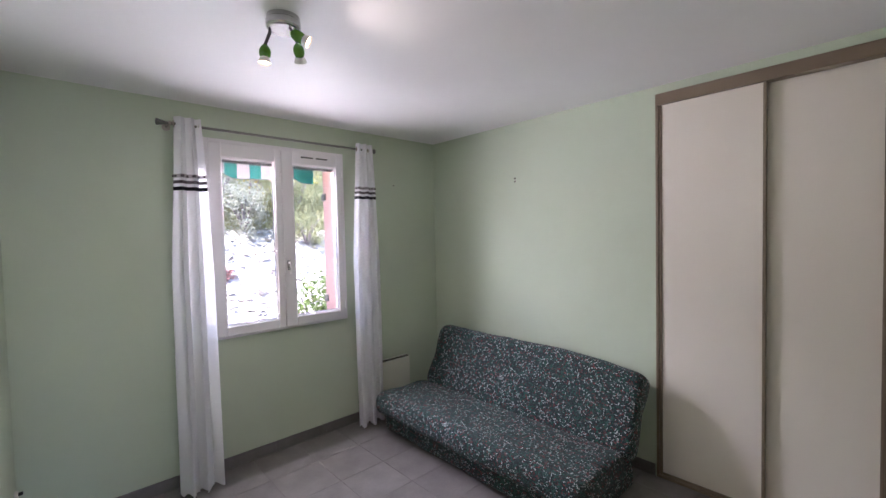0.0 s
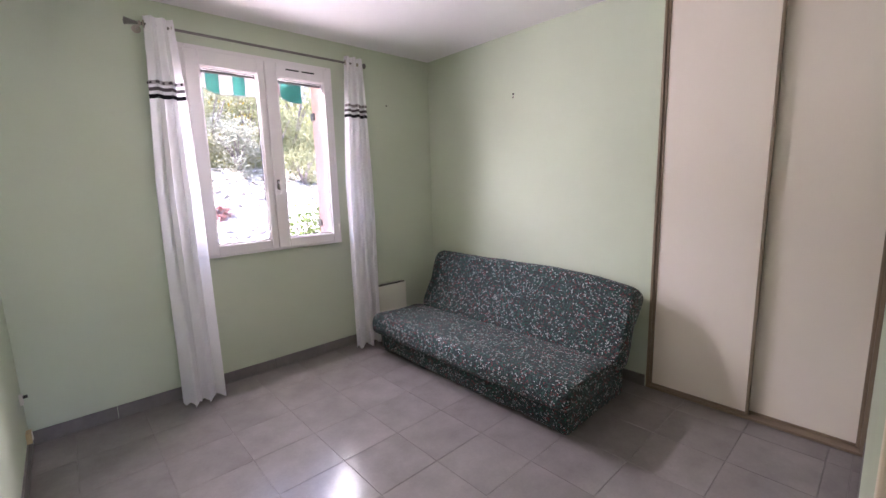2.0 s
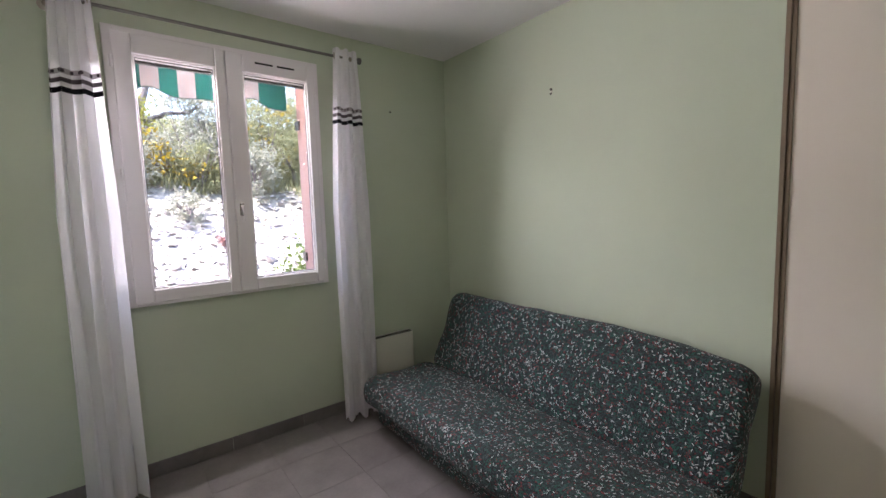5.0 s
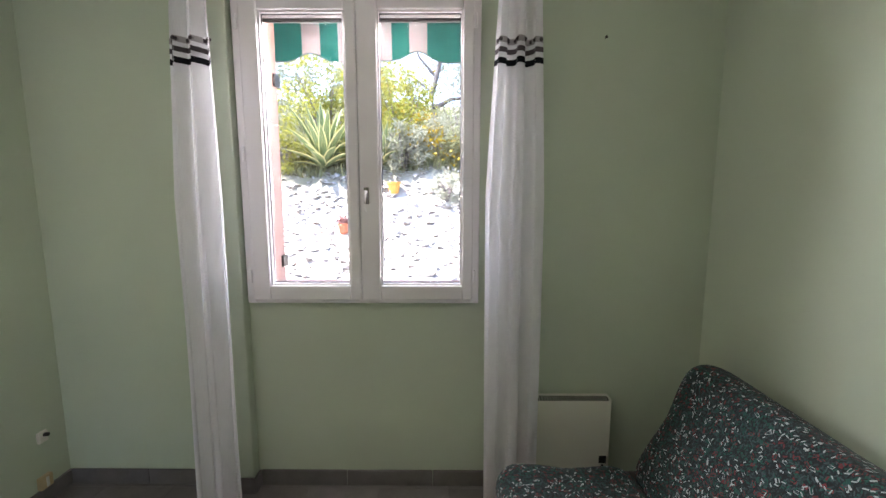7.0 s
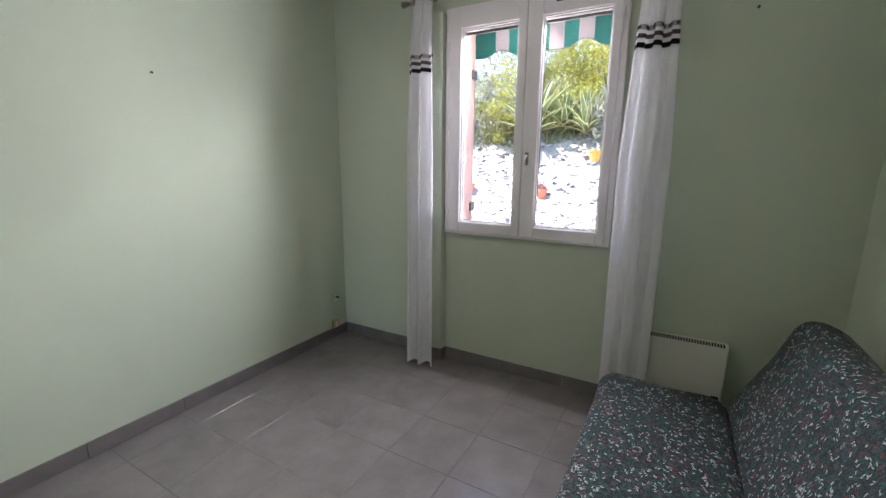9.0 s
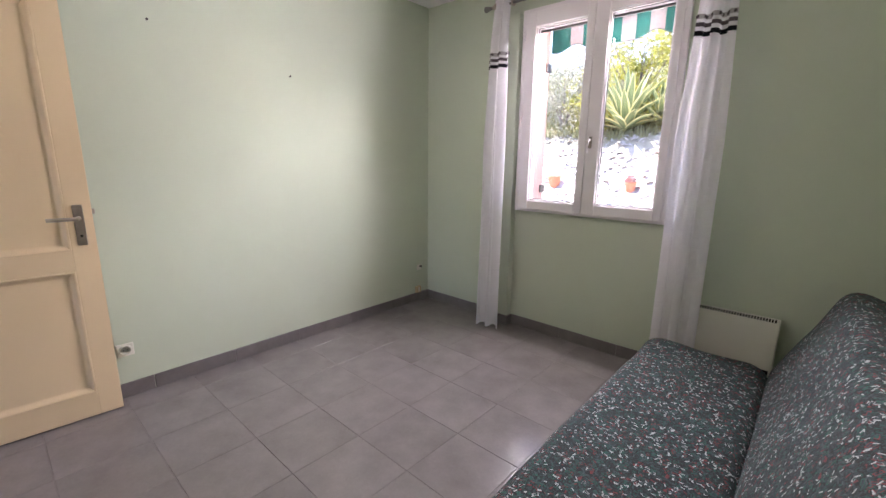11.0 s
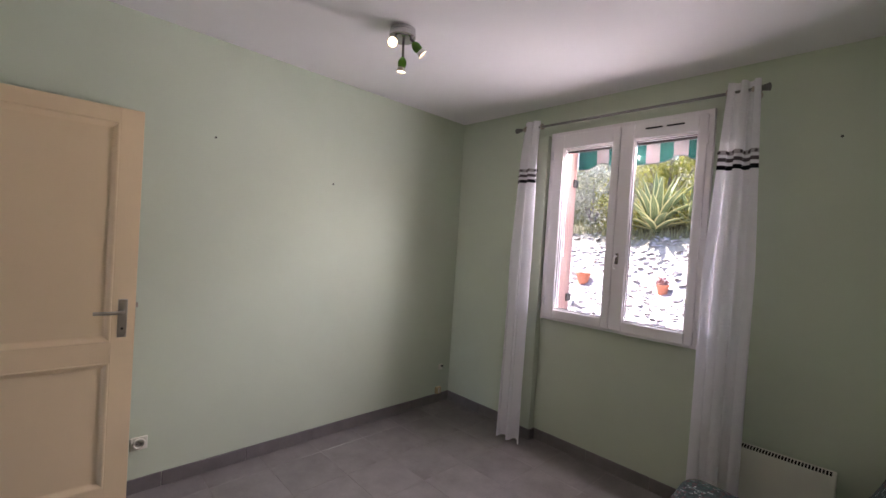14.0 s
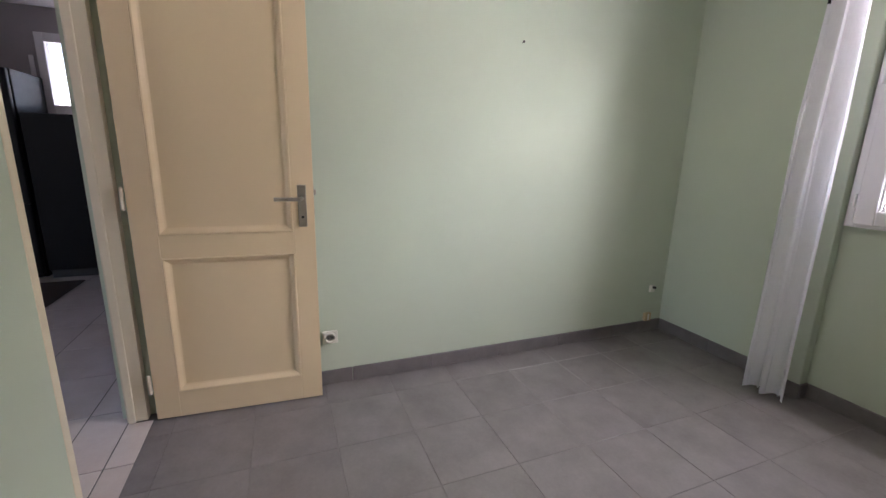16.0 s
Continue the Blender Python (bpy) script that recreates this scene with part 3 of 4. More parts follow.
dpart("rail", solid(T0, T1 - 0.0005, 0.098, 0.640, 1.955, DH, 0.001), CREAM_DOOR)


def door_panel(z0, z1):
    dpart("panel", solid(T0 + 0.012, T1 - 0.018, 0.098, 0.640, z0, z1), CREAM_DOOR)
    bm = bmesh.new()
    steps = [(0.0, 0.0), (0.004, 0.004), (0.010, 0.002), (0.016, -0.005), (0.024, -0.014), (0.030, -0.0175), (0.034, -0.0185)]
    rings = []
    for inset, x in steps:
        rings.append([bm.verts.new((x, y, z)) for y, z in ((0.098 + inset, z0 + inset), (0.640 - inset, z0 + inset), (0.640 - inset, z1 - inset), (0.098 + inset, z1 - inset))])
    for a, b in zip(rings, rings[1:]):
        for k in range(4):
            bm.faces.new((a[k], a[(k + 1) % 4], b[(k + 1) % 4], b[k]))
    bmesh.ops.recalc_face_normals(bm, faces=bm.faces)
    dpart("moulding", bm, CREAM_DOOR)


door_panel(0.125, 0.762)
door_panel(0.862, 1.955)
plate = dpart("handle_plate", solid(0.0, 0.006, 0.664, 0.702, 0.885, 1.078, 0.004), NICKEL, "brushed nickel plate")
bm = bmesh.new()
tube(bm, [(0.006, 0.682, 1.017), (0.045, 0.682, 1.017), (0.054, 0.674, 1.017), (0.056, 0.64, 1.017), (0.055, 0.567, 1.018)], 0.0085, 12)
part("lever", bm, NICKEL, plate, "nickel lever")
bm = bmesh.new()
lathe(bm, [(0.0, 0.0), (0.006, 0.0), (0.006, 0.003), (0.0, 0.003)], 12, Matrix.Translation((0.006, 0.683, 0.93)) @ Matrix.Rotation(radians(90), 4, "Y"))
part("keyhole", bm, BLACK, plate)
dpart("lock_face", solid(-0.031, -0.009, DW - 0.001, DW + 0.0015, 0.93, 1.09, 0.001), NICKEL)
dpart("latch", solid(-0.026, -0.014, DW + 0.0015, DW + 0.012, 1.03, 1.055, 0.003), NICKEL)
for z in (0.18, 1.02, 1.84):
    bm = bmesh.new()
    lathe(bm, [(0.0, -0.05), (0.006, -0.046), (0.008, -0.04), (0.008, 0.04), (0.006, 0.046), (0.0, 0.05)], 12, Matrix.Translation((0.004, -0.010, z)))
    dpart("hinge", bm, CREAM_FRAME)


# ---- sofa bed ----
def rounded_profile(pts, radius, steps=6):
    """A closed outline in (x, z) with rounded corners."""
    out = []
    n = len(pts)
    for i in range(n):
        p, a, b = Vector(pts[i]), Vector(pts[i - 1]), Vector(pts[(i + 1) % n])
        r = radius[i]
        da, db = (a - p).normalized(), (b - p).normalized()
        s, e = p + da * r, p + db * r
        for k in range(steps + 1):
            f = k / steps
            out.append((1 - f) ** 2 * s + 2 * f * (1 - f) * p + f * f * e)
    return out


def cushion(profile, y0, y1, end, puff, mat, parent, name, label="", seed=0, slump=0.0):
    """A stuffed form: the outline carried along y, drawn in at both ends."""
    bm = bmesh.new()
    uv = bm.loops.layers.uv.new("UVMap")
    # resample the outline evenly
    loop = profile + [profile[0]]
    lens = [0.0]
    for a, b in zip(loop, loop[1:]):
        lens.append(lens[-1] + (b - a).length)
    n = 64
    pts = []
    for k in range(n):
        s = lens[-1] * k / n
        i = max(j for j in range(len(lens)) if lens[j] <= s + 1e-9)
        i = min(i, len(loop) - 2)
        f = (s - lens[i]) / max(1e-6, lens[i + 1] - lens[i])
        pts.append(loop[i].lerp(loop[i + 1], f))
    cx = Vector((sum(p.x for p in pts) / n, sum(p.y for p in pts) / n))
    ends = [(y0 + end * (1 - math.cos(a)), a) for a in [math.pi / 2 * k / 8 for k in range(9)]]
    seq = [(y, math.sin(a)) for y, a in ends]
    m = 46
    mid = [(y0 + end + (y1 - y0 - 2 * end) * k / m, 1.0) for k in range(1, m)]
    seq = seq + mid + [(y1 - (y - y0), f) for y, f in reversed(seq)]
    rings, vs = [], []
    for y, f in seq:
        inset = puff * (1 - f)
        ring = []
        for k, p in enumerate(pts):
            d = p - cx
            q = cx + d.normalized() * max(0.0, d.length - inset)
            w = noise.noise(Vector((q.x * 4 + seed, y * 3.2, q.y * 4))) * 0.008 + noise.noise(Vector((q.x * 11, y * 9 + seed, q.y * 11))) * 0.0035
            q = q + d.normalized() * w
            low = max(0.0, 1 - (y - y0) / 0.55) ** 1.5
            high = max(0.0, (q.y - 0.45) / 0.35)
            ring.append(bm.verts.new((q.x, y, q.y - slump * low * high)))
        rings.append(ring)
        vs.append(y)
    us = [lens[-1] * k / n for k in range(n + 1)]
    for i in range(len(rings) - 1):
        for k in range(n):
            k2 = (k + 1) % n
            f = bm.faces.new((rings[i][k], rings[i][k2], rings[i + 1][k2], rings[i + 1][k]))
            for lp, u, v in zip(f.loops, (us[k], us[k + 1], us[k + 1], us[k]), (vs[i], vs[i], vs[i + 1], vs[i + 1])):
                lp[uv].uv = (u, v)
    for ring in (rings[0], rings[-1]):
        f = bm.faces.new(ring)
        for lp in f.loops:
            lp[uv].uv = (lp.vert.co.x, lp.vert.co.z + 5)
    bmesh.ops.recalc_face_normals(bm, faces=bm.faces)
    return part(name, bm, mat, parent, label, smooth=True)


sofa = thing("sofa_bed", "folding sofa bed in a grey-green confetti print cover against the wall", "sofa", at=(0, 0, 0))
base_prof = rounded_profile([(2.205, 0.002), (2.90, 0.002), (2.90, 0.225), (2.185, 0.225)], [0.02, 0.02, 0.02, 0.025])
cushion(base_prof, 1.10, 2.90, 0.03, 0.02, COVER, sofa, "base", seed=3)
seat_prof = rounded_profile([(2.085, 0.190), (2.665, 0.175), (2.665, 0.338), (2.09, 0.352)], [0.05, 0.05, 0.095, 0.085])
cushion(seat_prof, 1.04, 2.885, 0.07, 0.045, COVER, sofa, "seat", seed=11)
back_prof = rounded_profile([(2.620, 0.265), (2.77, 0.20), (3.04, 0.735), (2.865, 0.81)], [0.10, 0.05, 0.075, 0.085])
cushion(back_prof, 1.03, 2.885, 0.075, 0.05, COVER, sofa, "backrest", seed=23, slump=0.065)


# ---- electric heater ----
heater = thing("wall_heater", "ivory electric convector heater with a slotted top, on the wall", "heater", at=(0, 0, 0))
RX0, RX1, RY0, RY1, RZ0, RZ1 = 2.215, 2.654, 3.112, 3.176, 0.10, 0.505
part("body", solid(RX0, RX1, RY0, RY1, RZ0, RZ1 - 0.004, 0.006), HEATER, heater)
part("bracket", solid(RX0 + 0.05, RX1 - 0.05, RY1, 3.199, 0.18, 0.42), IRON, heater)
# solid near-black bars put the shade inside the slots into colour
for k in range(32):
    x = RX0 + 0.014 + (RX1 - RX0 - 0.028) * (k + 0.5) / 32
    part("vent_slot", solid(x - 0.0040, x + 0.0040, RY0 - 0.0008, RY1 - 0.030, RZ1 - 0.011, RZ1 - 0.0028), VENT_DARK, heater, "dark vent slot")
part("control", solid(2.605, 2.639, RY0 - 0.006, RY0, 0.185, 0.222, 0.002), BLACK, heater, "black control knob plate")
part("switch", solid(2.616, 2.628, RY0 - 0.004, RY0, 0.170, 0.177, 0.001), BLACK, heater)


# ---- curtains ----
ROD_Z, ROD_Y = 2.385, 3.075
rod = thing("curtain_rod", "slim brushed metal curtain rod with coiled finials over the window", "curtain rod", at=(0, 0, 0))
bm = bmesh.new()
tube(bm, [(0.755, ROD_Y, ROD_Z), (2.235, ROD_Y, ROD_Z)], 0.0085, 14)
part("pole", bm, ROD_METAL, rod)
for s, x in ((-1, 0.755), (1, 2.235)):
    bm = bmesh.new()
    prof = [(0.0, 0.0), (0.010, 0.0)]
    for k in range(5):
        r = 0.012 + 0.0022 * k
        prof += [(r - 0.003, 0.006 + k * 0.011), (r, 0.009 + k * 0.011), (r, 0.013 + k * 0.011), (r - 0.003, 0.016 + k * 0.011)]
    prof += [(0.0, 0.064)]
    lathe(bm, prof, 18, Matrix.Translation((x, ROD_Y, ROD_Z)) @ Matrix.Rotation(radians(90 * s), 4, "Y"))
    part("finial", bm, ROD_METAL, rod, "coiled steel finial", smooth=False)
for x in (0.768, 2.222):
    bm = bmesh.new()
    lathe(bm, [(0.0, 0.0), (0.024, 0.0), (0.024, 0.006), (0.012, 0.010), (0.0, 0.010)], 18, Matrix.Translation((x, 3.199, ROD_Z)) @ Matrix.Rotation(radians(90), 4, "X"))
    tube(bm, [(x, 3.19, ROD_Z), (x, ROD_Y, ROD_Z)], 0.006, 10)
    lathe(bm, [(0.011, -0.007), (0.0145, -0.005), (0.0145, 0.005), (0.011, 0.007)], 16, Matrix.Translation((x, ROD_Y, ROD_Z)) @ Matrix.Rotation(radians(90), 4, "Y"))
    part("bracket", bm, NICKEL, rod)


def curtain(xt, wt, xb, wb, out, seed, label, group):
    """A gathered sheer panel with eyelets, dark ribbon bands and a wavy hem."""
    top, bottom, folds = 2.432, 0.022, 2.6
    root = thing("curtain", label, "curtain", group=group, at=(0, 0, 0))

    def at(u, z):
        t = 1 - (z - bottom) / (top - bottom)
        k = min(1.0, t * 2.4)
        c, w = xt + (xb - xt) * k, wt + (wb - wt) * k
        amp = 0.022 + 0.012 * min(1.0, t * 4) + 0.011 * t
        ph = 2 * math.pi * folds * u + 0.5 * math.sin(3.1 * u * 6 + seed) * t + seed
        x = c + (u - 0.5) * w + 0.012 * math.sin(2 * ph + seed) * (0.4 + t)
        y = ROD_Y + amp * math.sin(ph) * (0.85 + 0.3 * math.sin(seed + 9 * u)) + 0.012 * t * noise.noise(Vector((u * 3 + seed, z * 1.4, 0)))
        y -= 0.016 + out * (0.35 + 0.65 * t) * min(1.0, t * 9)
        return Vector((x, min(y, 3.128), z))

    def strip(z0, z1, nz, mat, name, label="", proud=0.0, wavy=False):
        bm = bmesh.new()
        nu = 120
        rows = []
        for j in range(nz + 1):
            z = z0 + (z1 - z0) * j / nz
            row = []
            for i in range(nu + 1):
                zz = z - (0.010 * math.sin(i * 0.55 + seed) if wavy and j == 0 else 0)
                p = at(i / nu, zz)
                row.append(bm.verts.new(p + Vector((0, -proud, 0))))
            rows.append(row)
        for a, b in zip(rows, rows[1:]):
            for i in range(nu):
                bm.faces.new((a[i], a[i + 1], b[i + 1], b[i]))
        return part(name, bm, mat, root, label, smooth=True)

    strip(bottom, top, 60, SHEER, "voile", wavy=True)
    strip(bottom + 0.008, bottom + 0.028, 2, SHEER, "hem", "double stitched hem", 0.0015)
    for z0, z1, mat, lab in ((1.962, 1.986, SHEER_BLACK, "black ribbon band"), (2.006, 2.026, SHEER_GREY, "dark brown sheer band"), (2.043, 2.066, SHEER_PALE, "pale grey sheer band")):
        strip(z0, z1, 2, mat, "band", lab, 0.002)
        strip(z0, z1, 2, mat, "band", lab, -0.002)
    for k in range(11):
        p = at((k + 0.5) / 11, 2.054)
        bm = bmesh.new()
        for s in (-0.0045, 0.0045):
            lathe(bm, [(0.0, -0.0005), (0.007, -0.0005), (0.008, 0.0), (0.007, 0.0005), (0.0, 0.0005)], 12, Matrix.Translation((p.x, p.y + s, 2.054)) @ Matrix.Rotation(radians(90), 4, "X"))
        part("dot", bm, SHEER_GREY, root, "grey printed dot")
    for k in range(2):
        p = at(0.04 + 0.92 * k, ROD_Z)
        bm = bmesh.new()
        lathe(bm, [(0.013, -0.003), (0.022, -0.003), (0.022, 0.003), (0.013, 0.003)], 18, Matrix.Translation((p.x, ROD_Y, ROD_Z)) @ Matrix.Rotation(radians(90), 4, "Y") @ Matrix.Rotation(radians(18), 4, "X"))
        part("eyelet", bm, NICKEL, root, "metal eyelet")


curtain(0.858, 0.150, 0.846, 0.228, 0.060, 0.4, "white sheer curtain with dark ribbon bands, gathered beside the window", "curtains at the window")
curtain(2.178, 0.150, 2.165, 0.245, 0.016, 2.3, "white sheer curtain with dark ribbon bands, gathered above the heater", "curtains at the window")


# ---- ceiling lamp ----
LX, LY = 0.947, 1.718
lamp = thing("ceiling_lamp", "ceiling lamp with a round satin base and three lit green spots", "lamp", at=(LX, LY, H))
bm = bmesh.new()
lathe(bm, [(0.0, -0.056), (0.058, -0.056), (0.065, -0.052), (0.069, -0.045), (0.069, -0.022), (0.066, -0.018), (0.066, -0.002), (0.0, -0.002)], 40)
part("base", bm, CHROME, lamp, "round satin base", smooth=False)


def spot(off, drop, aim, energy):
    d = Vector(aim).normalized()
    start = Vector((off[0] * 0.72, off[1] * 0.72, -0.054))
    neck = Vector((off[0], off[1], -drop))
    bm = bmesh.new()
    tube(bm, [start, start + Vector((0, 0, -0.008)), neck + Vector((0, 0, 0.008)), neck], 0.0065, 10)
    arm = part("arm", bm, IRON, lamp, "dark arm")
    turn = d.to_track_quat("Z", "Y").to_matrix().to_4x4()
    m = Matrix.Translation(neck) @ turn
    bm = bmesh.new()
    lathe(bm, [(0.0, -0.008), (0.010, -0.006), (0.019, 0.006), (0.0235, 0.020), (0.0225, 0.036), (0.018, 0.048), (0.0, 0.048)], 24, m)
    head = part("shade", bm, GREEN_GLASS, lamp, "glossy green shade", smooth=True)
    bm = bmesh.new()
    lathe(bm, [(0.017, 0.046), (0.020, 0.052), (0.027, 0.070), (0.0275, 0.073), (0.025, 0.073), (0.017, 0.052)], 24, m)
    part("rim", bm, FROST, head, "white glass rim", smooth=True)
    bm = bmesh.new()
    lathe(bm, [(0.0, 0.068), (0.012, 0.067), (0.0235, 0.064), (0.020, 0.056), (0.0, 0.056)], 24, m)
    part("bulb", bm, BULB, head, "lit bulb", smooth=True)
    data = bpy.data.lights.new("spot_light", "SPOT")
    data.energy, data.color, data.spot_size, data.spot_blend, data.shadow_soft_size = energy, (1.0, 0.86, 0.70), radians(150), 0.9, 0.02
    lob = new("spot_light", data)
    tip = Vector((LX, LY, H)) + neck + d * 0.082
    lob.matrix_world = look(tip, tip + d)


spot((-0.058, 0.054), 0.120, (-0.08, -0.04, -1.0), 0.6)
spot((0.010, -0.066), 0.088, (0.72, -0.54, -0.52), 1.3)
spot((0.070, 0.022), 0.088, (0.42, 0.58, -0.75), 0.8)


# ---- sockets, nails and hook ----
def socket_outlet(at):
    s = thing("wall_socket", "round ivory power socket on the wall above the skirting", "socket", at=at)
    part("plate", solid(0.001, 0.012, -0.04, 0.04, -0.036, 0.036, 0.005), SOCKET, s)
    bm = bmesh.new()
    lathe(bm, [(0.0, 0.001), (0.020, 0.001), (0.022, 0.012), (0.028, 0.012), (0.030, 0.0), (0.0, 0.0)], 24, Matrix.Translation((0.011, 0, 0)) @ Matrix.Rotation(radians(90), 4, "Y"))
    part("well", bm, SOCKET, s, smooth=False)
    for y in (-0.0095, 0.0095):
        bm = bmesh.new()
        lathe(bm, [(0.0, 0.0), (0.003, 0.0), (0.003, 0.0012), (0.0, 0.0012)], 10, Matrix.Translation((0.0152, y, 0)) @ Matrix.Rotation(radians(90), 4, "Y"))
        part("hole", bm, BLACK, s)
    bm = bmesh.new()
    tube(bm, [(0.012, 0, 0.012), (0.024, 0, 0.012)], 0.0022, 8)
    part("earth_pin", bm, NICKEL, s)


socket_outlet((0.0, 0.814, 0.275))
small = thing("aerial_socket", "small yellowed aerial socket with a dark plug near the corner", "socket", at=(0.0, 3.075, 0.33))
part("plate", solid(0.001, 0.016, -0.022, 0.022, -0.03, 0.022, 0.004), SOCKET, small)
bm = bmesh.new()
tube(bm, [(0.016, 0.004, 0.006), (0.034, 0.004, 0.008)], 0.009, 12)
part("plug", bm, BLACK, small, "dark plug")
old = thing("junction_box", "yellowed plastic junction box on top of the skirting", "socket", at=(0.0, 3.058, 0.0))
part("box_cover", solid(0.001, 0.024, -0.030, 0.030, 0.084, 0.145, 0.004), OLD_SOCKET, old)
part("clip", solid(0.024, 0.028, -0.006, 0.006, 0.092, 0.138, 0.001), SOCKET, old)


def nail(at, axis):
    bm = bmesh.new()
    d = Vector(axis)
    p = Vector(at)
    tube(bm, [p - d * 0.004, p + d * 0.016 + Vector((0, 0, 0.003))], 0.0016, 8)
    tube(bm, [p + d * 0.016 + Vector((0, 0, 0.003)), p + d * 0.019 + Vector((0, 0, 0.003))], 0.0065, 10)
    tagged(part("nail", bm, IRON), "small dark nail stuck in the painted wall", "nail", group="nails in the walls")


nail((0.0, 1.110, 1.996), (1, 0, 0))
nail((0.0, 1.881, 1.832), (1, 0, 0))
nail((2.573, 3.2, 2.112), (0, -1, 0))
hook = thing("picture_hook", "small white picture hook with a dark pin on the wall", "hook", at=(X_E, 2.157, 2.092))
part("plate", solid(-0.004, -0.0005, -0.007, 0.007, -0.016, 0.016, 0.001), SOCKET, hook)
bm = bmesh.new()
tube(bm, [(-0.004, 0, -0.006), (-0.012, 0, -0.016), (-0.014, 0, -0.008)], 0.0045, 8)
tube(bm, [(-0.002, 0, 0.013), (-0.012, 0, 0.016)], 0.007, 8)
part("pin", bm, IRON, hook)

# ---- hall things ----
cab = thing("kitchen_cabinet", "tall black lacquered cabinet under the hall window", "cabinet", at=(0, 0, 0))
part("body", solid(-3.298, -2.70, -1.44, -0.25, 0.08, 1.50, 0.004), BLACK_LACQUER, cab)
part("plinth", solid(-3.298, -2.74, -1.44, -0.25, 0.0, 0.08), BLACK, cab)
for k in range(2):
    y0 = -1.435 + k * 0.593
    d = part("door", solid(-2.70, -2.682, y0, y0 + 0.588, 0.09, 1.495, 0.003), BLACK_LACQUER, cab)
    bm = bmesh.new()
    yy = y0 + (0.54 if k == 0 else 0.05)
    tube(bm, [(-2.682, yy, 0.95), (-2.655, yy, 0.96), (-2.655, yy, 1.07), (-2.682, yy, 1.08)], 0.006, 8)
    part("handle", bm, CHROME, d, "chrome handle")
fridge = thing("refrigerator", "tall black refrigerator with a pale grip beside the cabinet", "refrigerator", at=(0, 0, 0))
part("body", solid(-3.298, -2.72, -2.10, -1.46, 0.02, 1.86, 0.012), BLACK_LACQUER, fridge)
part("upper_door", solid(-2.718, -2.66, -2.095, -1.465, 0.72, 1.855, 0.012), BLACK_LACQUER, fridge)
part("lower_door", solid(-2.718, -2.66, -2.095, -1.465, 0.06, 0.71, 0.012), BLACK_LACQUER, fridge)
for x in (-3.2, -2.8):
    for y in (-2.0, -1.56):
        part("foot", solid(x - 0.02, x + 0.02, y - 0.02, y + 0.02, 0.0, 0.02), BLACK, fridge)
bm = bmesh.new()
tube(bm, [(-2.66, -1.53, 1.00), (-2.63, -1.53, 1.02), (-2.625, -1.53, 1.10), (-2.63, -1.53, 1.18), (-2.66, -1.53, 1.20)], 0.011, 10)
part("grip", bm, PVC, fridge, "pale grip")
hw = thing("window_2", "small white framed window in the dim hall", "window", "structure")
bm = bmesh.new()
for y0, y1, z0, z1 in ((-1.47, -1.40, 1.53, 2.27), (-0.74, -0.67, 1.53, 2.27), (-1.40, -0.74, 1.53, 1.615), (-1.40, -0.74, 2.19, 2.27)):
    box(bm, -3.33, -3.27, y0, y1, z0, z1, 0.004)
part("window_frame", bm, PVC, hw)
p = part("pane", solid(-3.315, -3.310, -1.405, -0.735, 1.61, 2.195), PANE, hw, "clear glass")
p.visible_shadow = False
cur = thing("window_blind", "thin pale curtain drawn across the small hall window", "curtain", at=(0, 0, 0))
bm = bmesh.new()
cols = []
for i in range(61):
    y = -1.435 + 0.73 * i / 60
    x = -3.36 + 0.012 * math.sin(i * 1.1)
    cols.append((bm.verts.new((x, y, 1.601)), bm.verts.new((x, y, 2.219))))
for a, b in zip(cols, cols[1:]):
    bm.faces.new((a[0], b[0], b[1], a[1]))
part("cloth", bm, SHEER_THIN, cur, smooth=True)
tagged(part("bar", solid(-3.299, -3.27, -1.535, -1.505, 1.58, 2.06, 0.004), PVC), "white upright bar beside the small hall window", "bar")
rug = thing("rug", "dark brown short-pile rug on white hall tiles", "rug", at=(0, 0, 0))
part("mat", solid(-2.55, -1.72, -2.35, -1.13, 0.001, 0.012, 0.004), RUG, rug)


# ---- outside: bank, stones, plants ----
BANK = [(3.0, -0.05), (3.6, -0.02), (5.5, 0.15), (7.0, 0.42), (8.2, 0.82), (9.0, 1.50), (9.7, 2.0), (12.0, 2.9), (20.0, 5.2), (60.0, 13.0), (400.0, 40.0)]


def bank_z(x, y):
    for (a, za), (b, zb) in zip(BANK, BANK[1:]):
        if y <= b:
            z = za + (zb - za) * max(0.0, y - a) / (b - a)
            break
    else:
        z = BANK[-1][1]
    near = min(1.0, max(0.0, (y - 4.0) / 3.0))
    return z + near * (0.16 * noise.noise(Vector((x * 0.5, y * 0.5, 0))) + 0.07 * noise.noise(Vector((x * 1.9, y * 1.9, 3))) + 0.03 * noise.noise(Vector((x * 6, y * 6, 5))))


xs = [-400, -150, -60, -30, -15, -9] + [-6 + 0.16 * k for k in range(88)] + [9, 12, 16, 30, 60, 150, 400]
ys = [3.46 + 0.12 * k for k in range(70)] + [12.5, 14, 16, 20, 26, 35, 60, 120, 250, 400]
bm = bmesh.new()
grid = [[bm.verts.new((x, y, bank_z(x, y))) for x in xs] for y in ys]
for r0, r1 in zip(grid, grid[1:]):
    for a, b, c, d in zip(r0, r0[1:], r1[1:], r1):
        bm.faces.new((a, b, c, d))
# level ground on the other sides of the house
low = [[bm.verts.new((x, y, -0.06)) for x in (-400, -60, -3.52, 3.8, 400)] for y in (3.45, -3.3, -60, -400)]
for r0, r1 in zip(low, low[1:]):
    for a, b, c, d in zip(r0, r0[1:], r1[1:], r1):
        bm.faces.new((d, c, b, a))
